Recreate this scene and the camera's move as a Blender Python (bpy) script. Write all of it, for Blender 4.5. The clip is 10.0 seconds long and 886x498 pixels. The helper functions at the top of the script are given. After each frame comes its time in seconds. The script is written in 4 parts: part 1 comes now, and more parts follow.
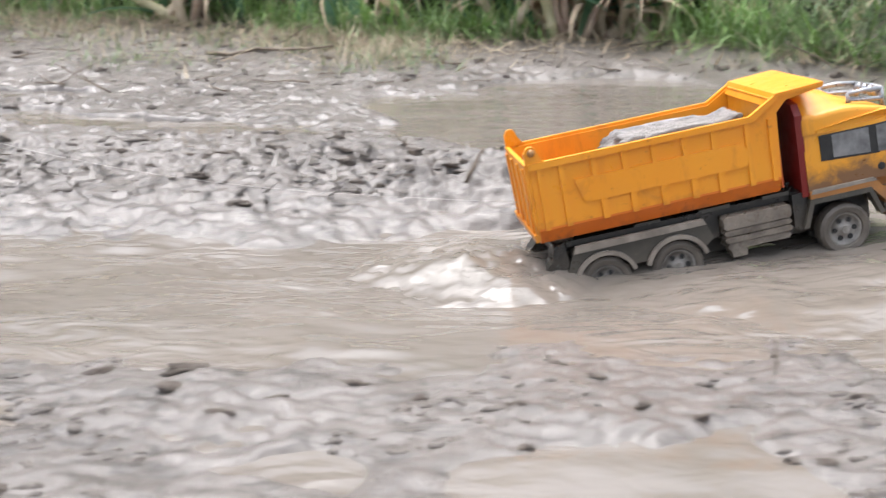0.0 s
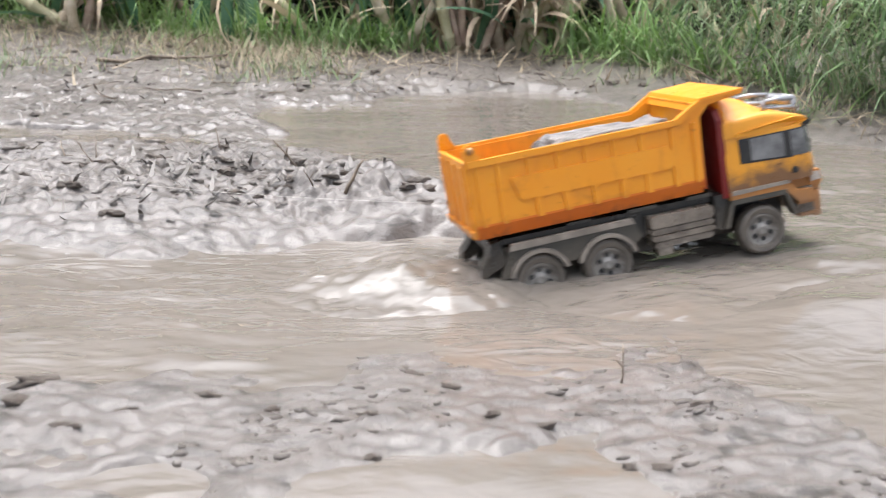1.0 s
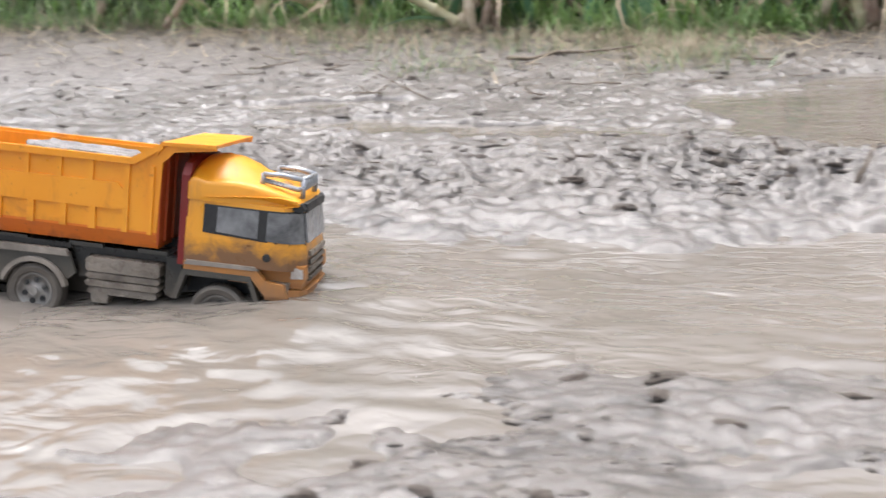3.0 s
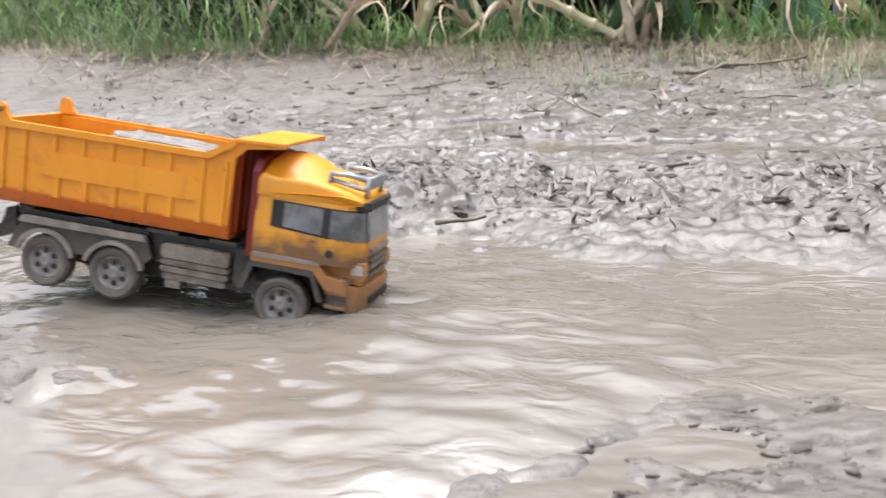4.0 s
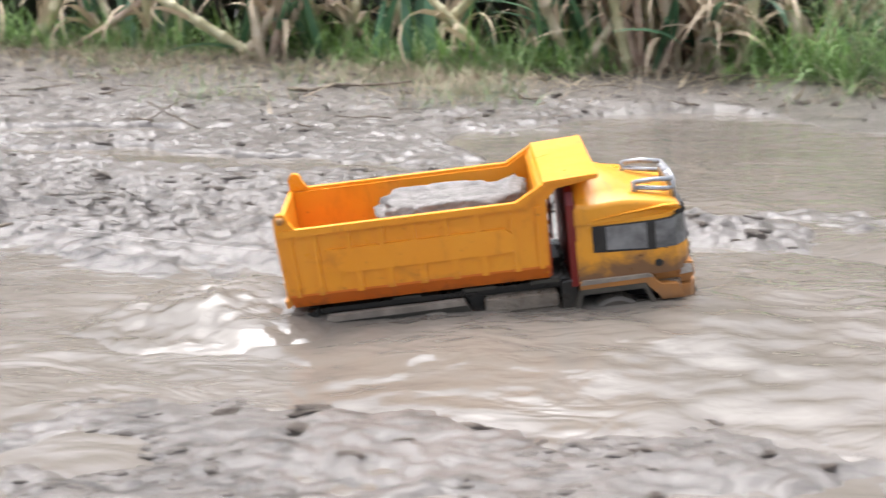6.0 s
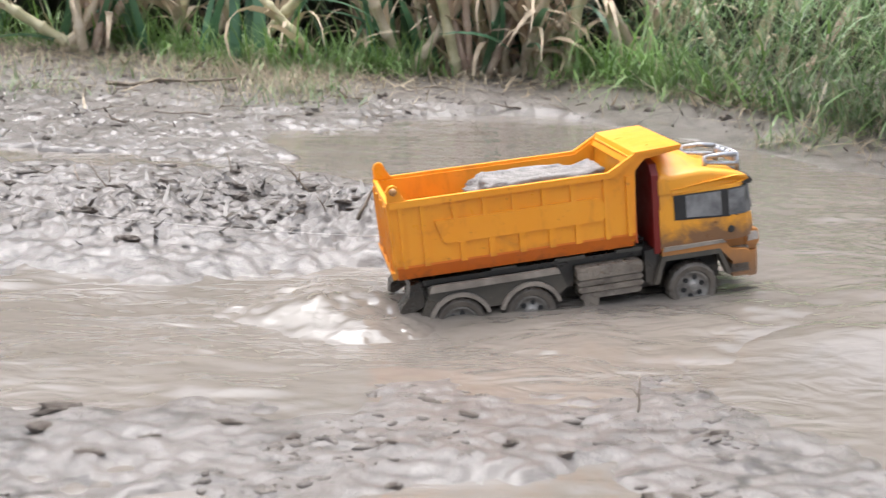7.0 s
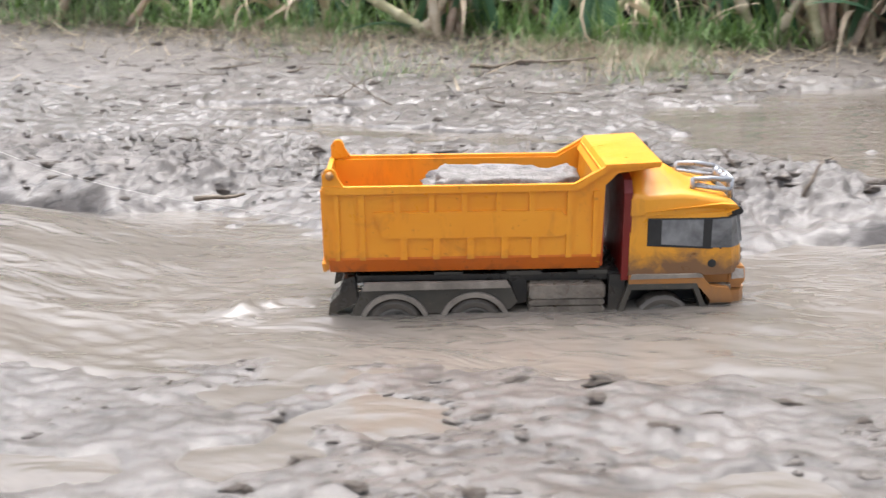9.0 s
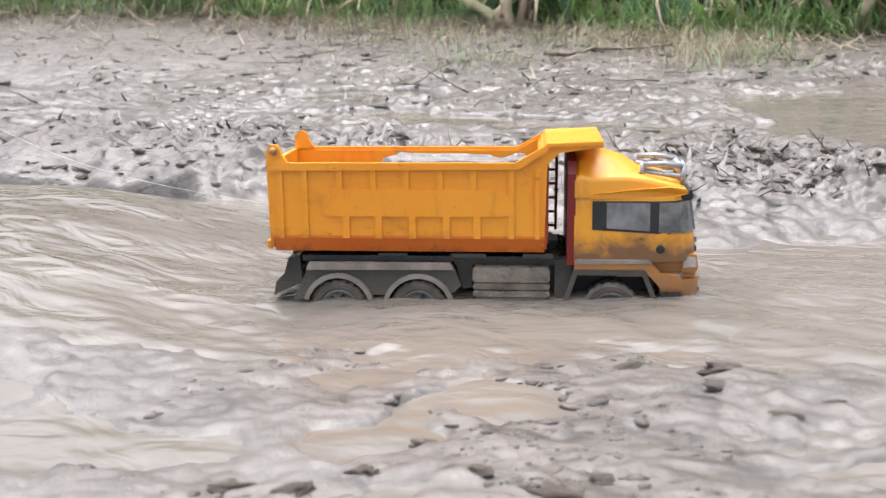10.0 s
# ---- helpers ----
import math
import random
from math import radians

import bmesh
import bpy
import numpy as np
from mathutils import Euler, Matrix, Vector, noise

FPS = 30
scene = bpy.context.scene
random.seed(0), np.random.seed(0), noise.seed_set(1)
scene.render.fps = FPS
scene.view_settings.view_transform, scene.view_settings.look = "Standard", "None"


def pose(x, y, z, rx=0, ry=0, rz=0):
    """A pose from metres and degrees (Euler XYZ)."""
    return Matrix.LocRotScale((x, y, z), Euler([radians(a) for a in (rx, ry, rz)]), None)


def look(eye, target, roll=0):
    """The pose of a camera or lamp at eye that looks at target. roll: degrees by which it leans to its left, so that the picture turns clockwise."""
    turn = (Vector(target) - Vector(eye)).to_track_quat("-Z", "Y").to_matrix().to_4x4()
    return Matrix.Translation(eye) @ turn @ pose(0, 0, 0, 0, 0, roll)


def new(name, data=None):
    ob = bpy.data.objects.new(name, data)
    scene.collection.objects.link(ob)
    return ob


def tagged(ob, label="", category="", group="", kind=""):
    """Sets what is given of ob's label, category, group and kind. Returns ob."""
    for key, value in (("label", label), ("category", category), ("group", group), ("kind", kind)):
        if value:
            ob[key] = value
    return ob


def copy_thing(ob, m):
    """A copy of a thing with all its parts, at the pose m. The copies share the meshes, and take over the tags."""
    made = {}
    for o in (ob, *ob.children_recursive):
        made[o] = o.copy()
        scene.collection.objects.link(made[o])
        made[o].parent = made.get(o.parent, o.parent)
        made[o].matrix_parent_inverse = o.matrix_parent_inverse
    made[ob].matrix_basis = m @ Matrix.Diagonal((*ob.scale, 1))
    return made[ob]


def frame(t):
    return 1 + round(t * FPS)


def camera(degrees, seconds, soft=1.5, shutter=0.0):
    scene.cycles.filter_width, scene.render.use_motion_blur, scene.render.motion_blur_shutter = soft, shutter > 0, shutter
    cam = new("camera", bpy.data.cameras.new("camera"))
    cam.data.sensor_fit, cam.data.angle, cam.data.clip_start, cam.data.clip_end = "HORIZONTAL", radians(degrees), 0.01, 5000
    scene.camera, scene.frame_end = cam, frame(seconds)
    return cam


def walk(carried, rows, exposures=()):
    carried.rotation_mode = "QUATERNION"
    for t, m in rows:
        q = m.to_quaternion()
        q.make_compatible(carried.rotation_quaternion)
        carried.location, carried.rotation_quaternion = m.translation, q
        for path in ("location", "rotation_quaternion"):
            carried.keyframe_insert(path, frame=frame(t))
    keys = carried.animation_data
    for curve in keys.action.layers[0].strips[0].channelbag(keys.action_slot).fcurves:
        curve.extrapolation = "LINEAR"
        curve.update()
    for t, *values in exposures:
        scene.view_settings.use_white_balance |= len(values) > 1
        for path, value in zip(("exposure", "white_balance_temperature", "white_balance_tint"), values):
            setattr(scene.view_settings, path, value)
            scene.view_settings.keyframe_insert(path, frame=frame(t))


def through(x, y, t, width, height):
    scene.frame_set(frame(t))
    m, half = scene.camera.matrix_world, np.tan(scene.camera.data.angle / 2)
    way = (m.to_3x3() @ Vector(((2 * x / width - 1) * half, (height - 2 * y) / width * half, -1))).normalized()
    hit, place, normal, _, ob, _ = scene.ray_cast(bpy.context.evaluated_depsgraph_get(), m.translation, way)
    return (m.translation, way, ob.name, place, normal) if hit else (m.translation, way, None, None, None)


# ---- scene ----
cam = camera(44.7, 10.0, soft=1.25, shutter=0.5)
METRES, EYE, TILT, LEAN, TURN = 1.0, 0.31, -16.0, 0.0, 0.0
ROWS = [
    (0.0, 0.0, 0.0, 0.0, 0.0, 0.0, -0.0),
    (0.5, 0.0414, -0.0074, 0.0006, -3.83, 0.49, -0.01),
    (1.0, 0.0435, -0.0101, 0.001, -4.63, 0.55, -0.1),
    (1.5, 0.0197, -0.0073, -0.0002, -3.81, 0.52, -0.26),
    (2.0, -0.0295, -0.0006, -0.0074, -0.24, 0.65, -0.21),
    (2.5, -0.1073, 0.0033, -0.0055, 5.89, 0.31, 0.19),
    (3.0, -0.1937, -0.0026, 0.0035, 11.89, 0.1, 0.14),
    (4.5, -0.281, -0.0368, 0.0172, 19.7, 0.96, 0.42),
    (5.0, -0.2156, -0.026, 0.0139, 14.9, 1.09, -0.33),
    (5.5, -0.1312, -0.0162, 0.0143, 8.79, 1.32, -0.64),
    (6.0, -0.0491, -0.0161, 0.0134, 3.03, 1.48, -0.36),
    (7.5, 0.0343, -0.0201, 0.0045, -5.67, 1.67, -0.45),
    (8.0, -0.0181, -0.0112, 0.0037, -2.08, 1.49, -0.62),
    (8.5, -0.1034, -0.0052, 0.0031, 5.04, 1.25, -0.89),
    (9.0, -0.1772, -0.008, -0.0014, 10.0, 0.52, -1.2),
    (9.5, -0.2072, -0.0106, -0.0052, 12.15, 0.11, -1.39),
    (10.0, -0.2205, -0.0144, -0.006, 12.97, -0.11, -1.5),
]
walk(cam, [(t, pose(0, 0, EYE, TILT, LEAN, TURN) @ pose(METRES * x, METRES * y, METRES * z, 90 + pitch, roll, yaw)) for t, x, y, z, yaw, pitch, roll in ROWS])
cam.data.dof.use_dof = True
cam.data.dof.focus_distance = 1.22
cam.data.dof.aperture_fstop = 12.0

# ---- world, sun, exposure ----
world = bpy.data.worlds.new("overcast_sky")
scene.world = world
world.use_nodes = True
wn = world.node_tree.nodes
wl = world.node_tree.links
sky = wn.new("ShaderNodeTexSky")
sky.sky_type = "NISHITA"
sky.sun_disc = False
sky.sun_elevation = radians(78)
sky.sun_rotation = radians(-22)
sky.dust_density = 7.5
sky.ozone_density = 0.6
pale = wn.new("ShaderNodeHueSaturation")
pale.inputs["Saturation"].default_value = 0.42
wl.new(sky.outputs[0], pale.inputs["Color"])
wl.new(pale.outputs[0], wn["Background"].inputs["Color"])
wn["Background"].inputs["Strength"].default_value = 0.15
sun_data = bpy.data.lights.new("sun", "SUN")
sun_data.energy, sun_data.angle, sun_data.color = 0.5, radians(70), (1.0, 0.97, 0.93)
sun = new("sun", sun_data)
sun.matrix_world = look((-1.0, 2.2, 7.0), (0, 1, 0))
scene.view_settings.exposure = 1.57
scene.view_settings.use_white_balance = True
scene.view_settings.white_balance_temperature, scene.view_settings.white_balance_tint = 6150, 10

# ---- materials ----
def material(name):
    m = bpy.data.materials.new(name)
    m.use_nodes = True
    nt = m.node_tree
    return m, nt, nt.nodes["Principled BSDF"]


def noise_node(nt, scale, detail=4.0, rough=0.6, coords=None, distort=0.0):
    n = nt.nodes.new("ShaderNodeTexNoise")
    n.inputs["Scale"].default_value = scale
    n.inputs["Detail"].default_value = detail
    n.inputs["Roughness"].default_value = rough
    n.inputs["Distortion"].default_value = distort
    if coords is not None:
        nt.links.new(coords, n.inputs["Vector"])
    return n.outputs["Fac"]


def coords_of(nt, kind="Object"):
    return nt.nodes.new("ShaderNodeTexCoord").outputs[kind]


def ramp(nt, fac, stops):
    r = nt.nodes.new("ShaderNodeValToRGB")
    el = r.color_ramp.elements
    while len(el) < len(stops):
        el.new(0.5)
    for e, (p, c) in zip(el, stops):
        e.position = p
        e.color = (*c, 1) if isinstance(c, tuple) else (c, c, c, 1)
    nt.links.new(fac, r.inputs["Fac"])
    return r.outputs["Color"]


def mix(nt, fac, a, b):
    n = nt.nodes.new("ShaderNodeMix")
    n.data_type = "RGBA"
    for sock, v in ((n.inputs["Factor"], fac), (n.inputs["A"], a), (n.inputs["B"], b)):
        if isinstance(v, (int, float)):
            sock.default_value = v
        elif isinstance(v, tuple):
            sock.default_value = (*v, 1)
        else:
            nt.links.new(v, sock)
    return n.outputs["Result"]


def math_node(nt, op, a, b=0.0, clamp=False):
    n = nt.nodes.new("ShaderNodeMath")
    n.operation, n.use_clamp = op, clamp
    for sock, v in zip(n.inputs, (a, b)):
        if isinstance(v, (int, float)):
            sock.default_value = v
        else:
            nt.links.new(v, sock)
    return n.outputs[0]


def bump(nt, bsdf, height, strength, distance, below=None):
    b = nt.nodes.new("ShaderNodeBump")
    b.inputs["Strength"].default_value = strength
    b.inputs["Distance"].default_value = distance
    nt.links.new(height, b.inputs["Height"])
    if below is not None:
        nt.links.new(below, b.inputs["Normal"])
    nt.links.new(b.outputs[0], bsdf.inputs["Normal"])
    return b.outputs[0]


def axis_of(nt, coords, axis):
    s = nt.nodes.new("ShaderNodeSeparateXYZ")
    nt.links.new(coords, s.inputs[0])
    return s.outputs[axis]


def ground_material():
    m, nt, p = material("wet_mud_and_sand")
    c = coords_of(nt)
    big = noise_node(nt, 2.2, 5, 0.6, c, 0.6)
    mid = noise_node(nt, 14, 6, 0.65, c, 0.8)
    fine = noise_node(nt, 90, 5, 0.7, c)
    wet = ramp(nt, mid, [(0.3, (0.078, 0.068, 0.061)), (0.48, (0.126, 0.111, 0.100)), (0.72, (0.176, 0.157, 0.143))])
    wet = mix(nt, math_node(nt, "MULTIPLY", big, 0.5), wet, (0.142, 0.123, 0.107))
    squash = nt.nodes.new("ShaderNodeMapping")
    squash.inputs["Scale"].default_value = (0.55, 1.0, 1.0)
    nt.links.new(c, squash.inputs["Vector"])
    # dark flecks: organic bits, and the shade of cavities painted into the mud
    rot_and_shade = ramp(nt, noise_node(nt, 40, 8, 0.72, squash.outputs[0], 1.0), [(0.52, 0.0), (0.585, 0.9)])
    patch = ramp(nt, noise_node(nt, 5, 4, 0.6, c, 0.5), [(0.4, 0.3), (0.6, 1.0)])
    far = ramp(nt, math_node(nt, "SUBTRACT", axis_of(nt, c, "Y"), 0.75, True), [(0.0, 1.0), (0.5, 1.0)])
    rot_and_shade = math_node(nt, "MULTIPLY", math_node(nt, "MULTIPLY", rot_and_shade, patch), far)
    wet = mix(nt, rot_and_shade, wet, (0.03, 0.025, 0.02))
    dry = ramp(nt, fine, [(0.3, (0.085, 0.072, 0.059)), (0.7, (0.145, 0.125, 0.105))])
    dry = mix(nt, ramp(nt, mid, [(0.45, 0.0), (0.7, 0.8)]), dry, (0.105, 0.09, 0.075))
    dry = mix(nt, math_node(nt, "MULTIPLY", rot_and_shade, 0.6), dry, (0.05, 0.04, 0.03))
    y, x = axis_of(nt, c, "Y"), axis_of(nt, c, "X")
    edge = math_node(nt, "ADD", math_node(nt, "ADD", y, math_node(nt, "MULTIPLY", x, 0.10)), math_node(nt, "MULTIPLY", big, 0.9))
    dryness = ramp(nt, math_node(nt, "SUBTRACT", edge, 2.9, True), [(0.0, 0.0), (0.6, 1.0)])
    nt.links.new(mix(nt, dryness, wet, dry), p.inputs["Base Color"])
    # raised mud has drained and dulled, low mud keeps a film of water
    z = math_node(nt, "ADD", axis_of(nt, c, "Z"), math_node(nt, "MULTIPLY", math_node(nt, "SUBTRACT", noise_node(nt, 13, 5, 0.6, c, 0.4), 0.5), 0.035))
    drained = nt.nodes.new("ShaderNodeMapRange")
    drained.inputs["From Min"].default_value = -0.006
    drained.inputs["From Max"].default_value = 0.055
    nt.links.new(z, drained.inputs["Value"])
    dull = math_node(nt, "MAXIMUM", drained.outputs[0], dryness)
    nt.links.new(ramp(nt, dull, [(0.0, 0.3), (0.35, 0.4), (1.0, 0.64)]), p.inputs["Roughness"])
    p.inputs["Specular IOR Level"].default_value = 0.45
    nt.links.new(ramp(nt, dull, [(0.0, 0.42), (0.5, 0.25), (0.95, 0.0)]), p.inputs["Coat Weight"])
    p.inputs["Coat Roughness"].default_value = 0.14
    p.inputs["Coat IOR"].default_value = 1.33
    one = bump(nt, p, noise_node(nt, 75, 8, 0.7, c, 0.3), 0.6, 0.005)
    bump(nt, p, noise_node(nt, 150, 4, 0.65, c, 0.5), 0.4, 0.0025, one)
    return m


def water_material():
    m, nt, p = material("silty_water")
    c = coords_of(nt)
    streak = nt.nodes.new("ShaderNodeMapping")
    streak.inputs["Scale"].default_value = (0.75, 1.5, 1)
    nt.links.new(c, streak.inputs["Vector"])
    cloud = noise_node(nt, 5, 5, 0.6, streak.outputs[0], 0.7)
    nt.links.new(ramp(nt, cloud, [(0.3, (0.126, 0.110, 0.092)), (0.55, (0.150, 0.131, 0.112)), (0.78, (0.175, 0.153, 0.131))]), p.inputs["Base Color"])
    p.inputs["Roughness"].default_value = 0.05
    p.inputs["IOR"].default_value = 1.45
    b1 = nt.nodes.new("ShaderNodeMapRange")
    for k, v in zip(("From Min", "From Max", "To Min", "To Max"), (1.3, 1.9, 0.35, 0.2)):
        b1.inputs[k].default_value = v
    nt.links.new(axis_of(nt, c, "Y"), b1.inputs["Value"])
    one = bump(nt, p, noise_node(nt, 17, 2, 0.45, streak.outputs[0], 1.3), 0.6, 0.03)
    stirred = ramp(nt, noise_node(nt, 4.5, 3, 0.6, streak.outputs[0], 0.6), [(0.44, 0.12), (0.62, 0.9)])
    nt.links.new(math_node(nt, "MULTIPLY", b1.outputs[0], stirred), one.node.inputs["Strength"])
    bump(nt, p, noise_node(nt, 42, 2, 0.5, streak.outputs[0], 0.8), 0.12, 0.006, one)
    return m


def paint_material(name, base, pale_tone, dirt_shade=(0.16, 0.1, 0.055), dirt_shade_z=None, dirt_shade_amount=0.35, rough=0.38):
    """Plastic paint with scuffs and a film of mud; the height pair, in truck metres, runs from full mud and painted
    shade to none.
    """
    m, nt, p = material(name)
    c = coords_of(nt)
    wear = noise_node(nt, 26, 6, 0.7, c, 0.4)
    col = mix(nt, ramp(nt, noise_node(nt, 9, 3, 0.5, c), [(0.35, 0.0), (0.7, 1.0)]), base, pale_tone)
    specks = ramp(nt, noise_node(nt, 150, 3, 0.6, c), [(0.66, 0.0), (0.74, 1.0)])
    col = mix(nt, math_node(nt, "MULTIPLY", specks, 0.55), col, dirt_shade)
    stretch = nt.nodes.new("ShaderNodeMapping")
    stretch.inputs["Scale"].default_value = (1, 1, 0.25)
    nt.links.new(c, stretch.inputs["Vector"])
    streaks = ramp(nt, noise_node(nt, 60, 4, 0.7, stretch.outputs[0]), [(0.55, 0.0), (0.75, 1.0)])
    col = mix(nt, math_node(nt, "MULTIPLY", streaks, 0.3), col, dirt_shade)
    blotch = ramp(nt, noise_node(nt, 21, 5, 0.65, c, 0.6), [(0.6, 0.0), (0.72, 1.0)])
    col = mix(nt, math_node(nt, "MULTIPLY", blotch, 0.4), col, dirt_shade)
    if dirt_shade_z:
        lo, hi = dirt_shade_z
        z = axis_of(nt, c, "Z")
        level = math_node(nt, "ADD", z, math_node(nt, "MULTIPLY", math_node(nt, "SUBTRACT", wear, 0.5), 0.07))
        mask = nt.nodes.new("ShaderNodeMapRange")
        for k, v in zip(("From Min", "From Max", "To Min", "To Max"), (lo, hi, 1.0, 0.0)):
            mask.inputs[k].default_value = v
        nt.links.new(level, mask.inputs["Value"])
        col = mix(nt, math_node(nt, "MULTIPLY", mask.outputs[0], dirt_shade_amount * 2, True), col, dirt_shade)
    nt.links.new(col, p.inputs["Base Color"])
    nt.links.new(ramp(nt, wear, [(0.3, rough - 0.08), (0.7, rough + 0.2)]), p.inputs["Roughness"])
    bump(nt, p, noise_node(nt, 120, 4, 0.6, c), 0.12, 0.001)
    return m


def plain_material(name, a, b, scale, rough, metal=0.0, relief=0.2, depth=0.001):
    m, nt, p = material(name)
    c = coords_of(nt)
    f = noise_node(nt, scale, 5, 0.65, c, 0.3)
    nt.links.new(ramp(nt, f, [(0.3, a), (0.7, b)]), p.inputs["Base Color"])
    nt.links.new(ramp(nt, noise_node(nt, scale * 3, 4, 0.6, c), [(0.3, rough - 0.08), (0.7, rough + 0.12)]), p.inputs["Roughness"])
    p.inputs["Metallic"].default_value = metal
    bump(nt, p, noise_node(nt, scale * 4, 5, 0.65, c), relief, depth)
    return m


def leaf_material(name, tones, rough=0.5, through=0.25):
    """Colour varies from blade to blade and along the blade."""
    m, nt, p = material(name)
    geo = nt.nodes.new("ShaderNodeNewGeometry")
    n = len(tones)
    col = ramp(nt, geo.outputs["Random Per Island"], [(i / max(1, n - 1), t) for i, t in enumerate(tones)])
    f = noise_node(nt, 30, 3, 0.6, coords_of(nt))
    nt.links.new(mix(nt, math_node(nt, "MULTIPLY", f, 0.45), col, tuple(0.55 * v for v in tones[0])), p.inputs["Base Color"])
    p.inputs["Roughness"].default_value = rough
    tr = nt.nodes.new("ShaderNodeBsdfTranslucent")
    nt.links.new(col, tr.inputs["Color"])
    ms = nt.nodes.new("ShaderNodeMixShader")
    ms.inputs[0].default_value = through
    nt.links.new(p.outputs[0], ms.inputs[1])
    nt.links.new(tr.outputs[0], ms.inputs[2])
    nt.links.new(ms.outputs[0], nt.nodes["Material Output"].inputs["Surface"])
    return m


MUD = ground_material()
WATER = water_material()
MUD_DIRT = (0.21, 0.165, 0.125)
# low band of the bed: brown stains plus painted shade towards its underside
ORANGE = paint_material("orange_plastic", (0.72, 0.262, 0.010), (0.74, 0.305, 0.018), (0.27, 0.08, 0.015), (0.068, 0.084), 0.3, 0.32)
# same bed plastic, with the down-facing chamfer's shade painted in as deeper orange
SHADED_ORANGE = paint_material("shaded_orange_plastic", (0.58, 0.125, 0.006), (0.62, 0.155, 0.009), (0.2, 0.06, 0.015), (0.062, 0.07), 0.25, 0.32)
YELLOW = paint_material("yellow_orange_plastic", (0.63, 0.255, 0.012), (0.67, 0.30, 0.022), (0.17, 0.085, 0.036), (0.064, 0.088), 0.6, 0.32)
MUDDY_ORANGE = paint_material("muddy_orange_plastic", (0.446, 0.166, 0.022), (0.360, 0.158, 0.043), (0.173, 0.108, 0.065), (0.02, 0.06), 0.42)
RED = paint_material("dark_red_plastic", (0.13, 0.005, 0.003), (0.17, 0.008, 0.004), (0.086, 0.029, 0.018), None, 0.2, 0.45)
BED_FRONT = paint_material("deep_orange_red_plastic", (0.360, 0.050, 0.006), (0.403, 0.072, 0.009), (0.144, 0.043, 0.022), None, 0.2, 0.42)
CHASSIS = paint_material("muddy_black_plastic", (0.010, 0.010, 0.009), (0.018, 0.017, 0.015), (0.098, 0.080, 0.060), (0.02, 0.055), 0.3, 0.24)
SKIRT = paint_material("mud_filmed_grey_plastic", (0.034, 0.032, 0.026), (0.055, 0.050, 0.040), (0.125, 0.103, 0.078), (0.015, 0.05), 0.3, 0.28)
CAKED = plain_material("caked_mud", (0.085, 0.066, 0.048), (0.25, 0.21, 0.165), 45, 0.3, 0, 0.7, 0.004)
TRIM = plain_material("mud_filmed_trim", (0.14, 0.118, 0.096), (0.29, 0.25, 0.205), 40, 0.36)
TYRE = plain_material("muddy_rubber", (0.074, 0.062, 0.050), (0.143, 0.121, 0.096), 70, 0.45, 0, 0.5, 0.002)
DARK = plain_material("black_recess_plastic", (0.008, 0.008, 0.008), (0.02, 0.019, 0.017), 60, 0.55)
CHROME = plain_material("dulled_silver_plastic", (0.260, 0.267, 0.279), (0.384, 0.391, 0.403), 80, 0.3, 0.55)
RIM = plain_material("muddy_silver_rim", (0.075, 0.06, 0.046), (0.33, 0.31, 0.28), 45, 0.4, 0.2)
GLASS = plain_material("dusty_grey_window", (0.06, 0.06, 0.06), (0.24, 0.238, 0.235), 22, 0.14)
BRASS = plain_material("rusty_brown_pin", (0.2, 0.1, 0.04), (0.42, 0.22, 0.08), 150, 0.4, 0.4)
LAMP = plain_material("milky_lamp_lens", (0.310, 0.260, 0.211), (0.446, 0.409, 0.372), 120, 0.25)
ROCK = plain_material("grey_stone", (0.12, 0.108, 0.1), (0.31, 0.285, 0.265), 55, 0.72, 0, 0.9, 0.006)
CORD = plain_material("pale_nylon_cord", (0.372, 0.341, 0.310), (0.465, 0.446, 0.422), 90, 0.5)
CLOD = plain_material("dark_wet_clod_and_hollow", (0.045, 0.035, 0.028), (0.15, 0.12, 0.095), 60, 0.35, 0, 0.6, 0.004)
CRUMB = plain_material("wet_mud_crumb", (0.06, 0.05, 0.042), (0.15, 0.128, 0.108), 90, 0.4, 0, 0.6, 0.003)
FLUNG = plain_material("flung_brown_mud", (0.06, 0.043, 0.03), (0.19, 0.145, 0.105), 70, 0.38, 0, 0.8, 0.004)
TWIG = plain_material("rotten_twig", (0.06, 0.045, 0.032), (0.2, 0.155, 0.11), 60, 0.65, 0, 0.5, 0.001)
GRASS = leaf_material("green_grass", [(0.11, 0.19, 0.065), (0.16, 0.26, 0.10), (0.22, 0.30, 0.15), (0.10, 0.16, 0.07), (0.28, 0.28, 0.18), (0.18, 0.32, 0.10)])
STRAW = leaf_material("dry_straw", [(0.319, 0.259, 0.174), (0.482, 0.404, 0.289), (0.231, 0.183, 0.125), (0.404, 0.346, 0.240)], 0.65, 0.15)
CANE_LEAF = leaf_material("cane_leaf", [(0.058, 0.142, 0.076), (0.100, 0.209, 0.109), (0.076, 0.159, 0.092)], 0.42, 0.2)
DEAD_LEAF = leaf_material("dead_cane_leaf", [(0.399, 0.304, 0.199), (0.575, 0.461, 0.324), (0.271, 0.189, 0.125)], 0.65, 0.15)
CROWN = leaf_material("cane_crown_leaf", [(0.045, 0.075, 0.03), (0.07, 0.11, 0.045), (0.10, 0.10, 0.055), (0.05, 0.09, 0.035)], 0.5, 0.15)
FRESH = leaf_material("fresh_grass", [(0.15, 0.27, 0.06), (0.22, 0.36, 0.1), (0.28, 0.4, 0.17), (0.13, 0.22, 0.07)])
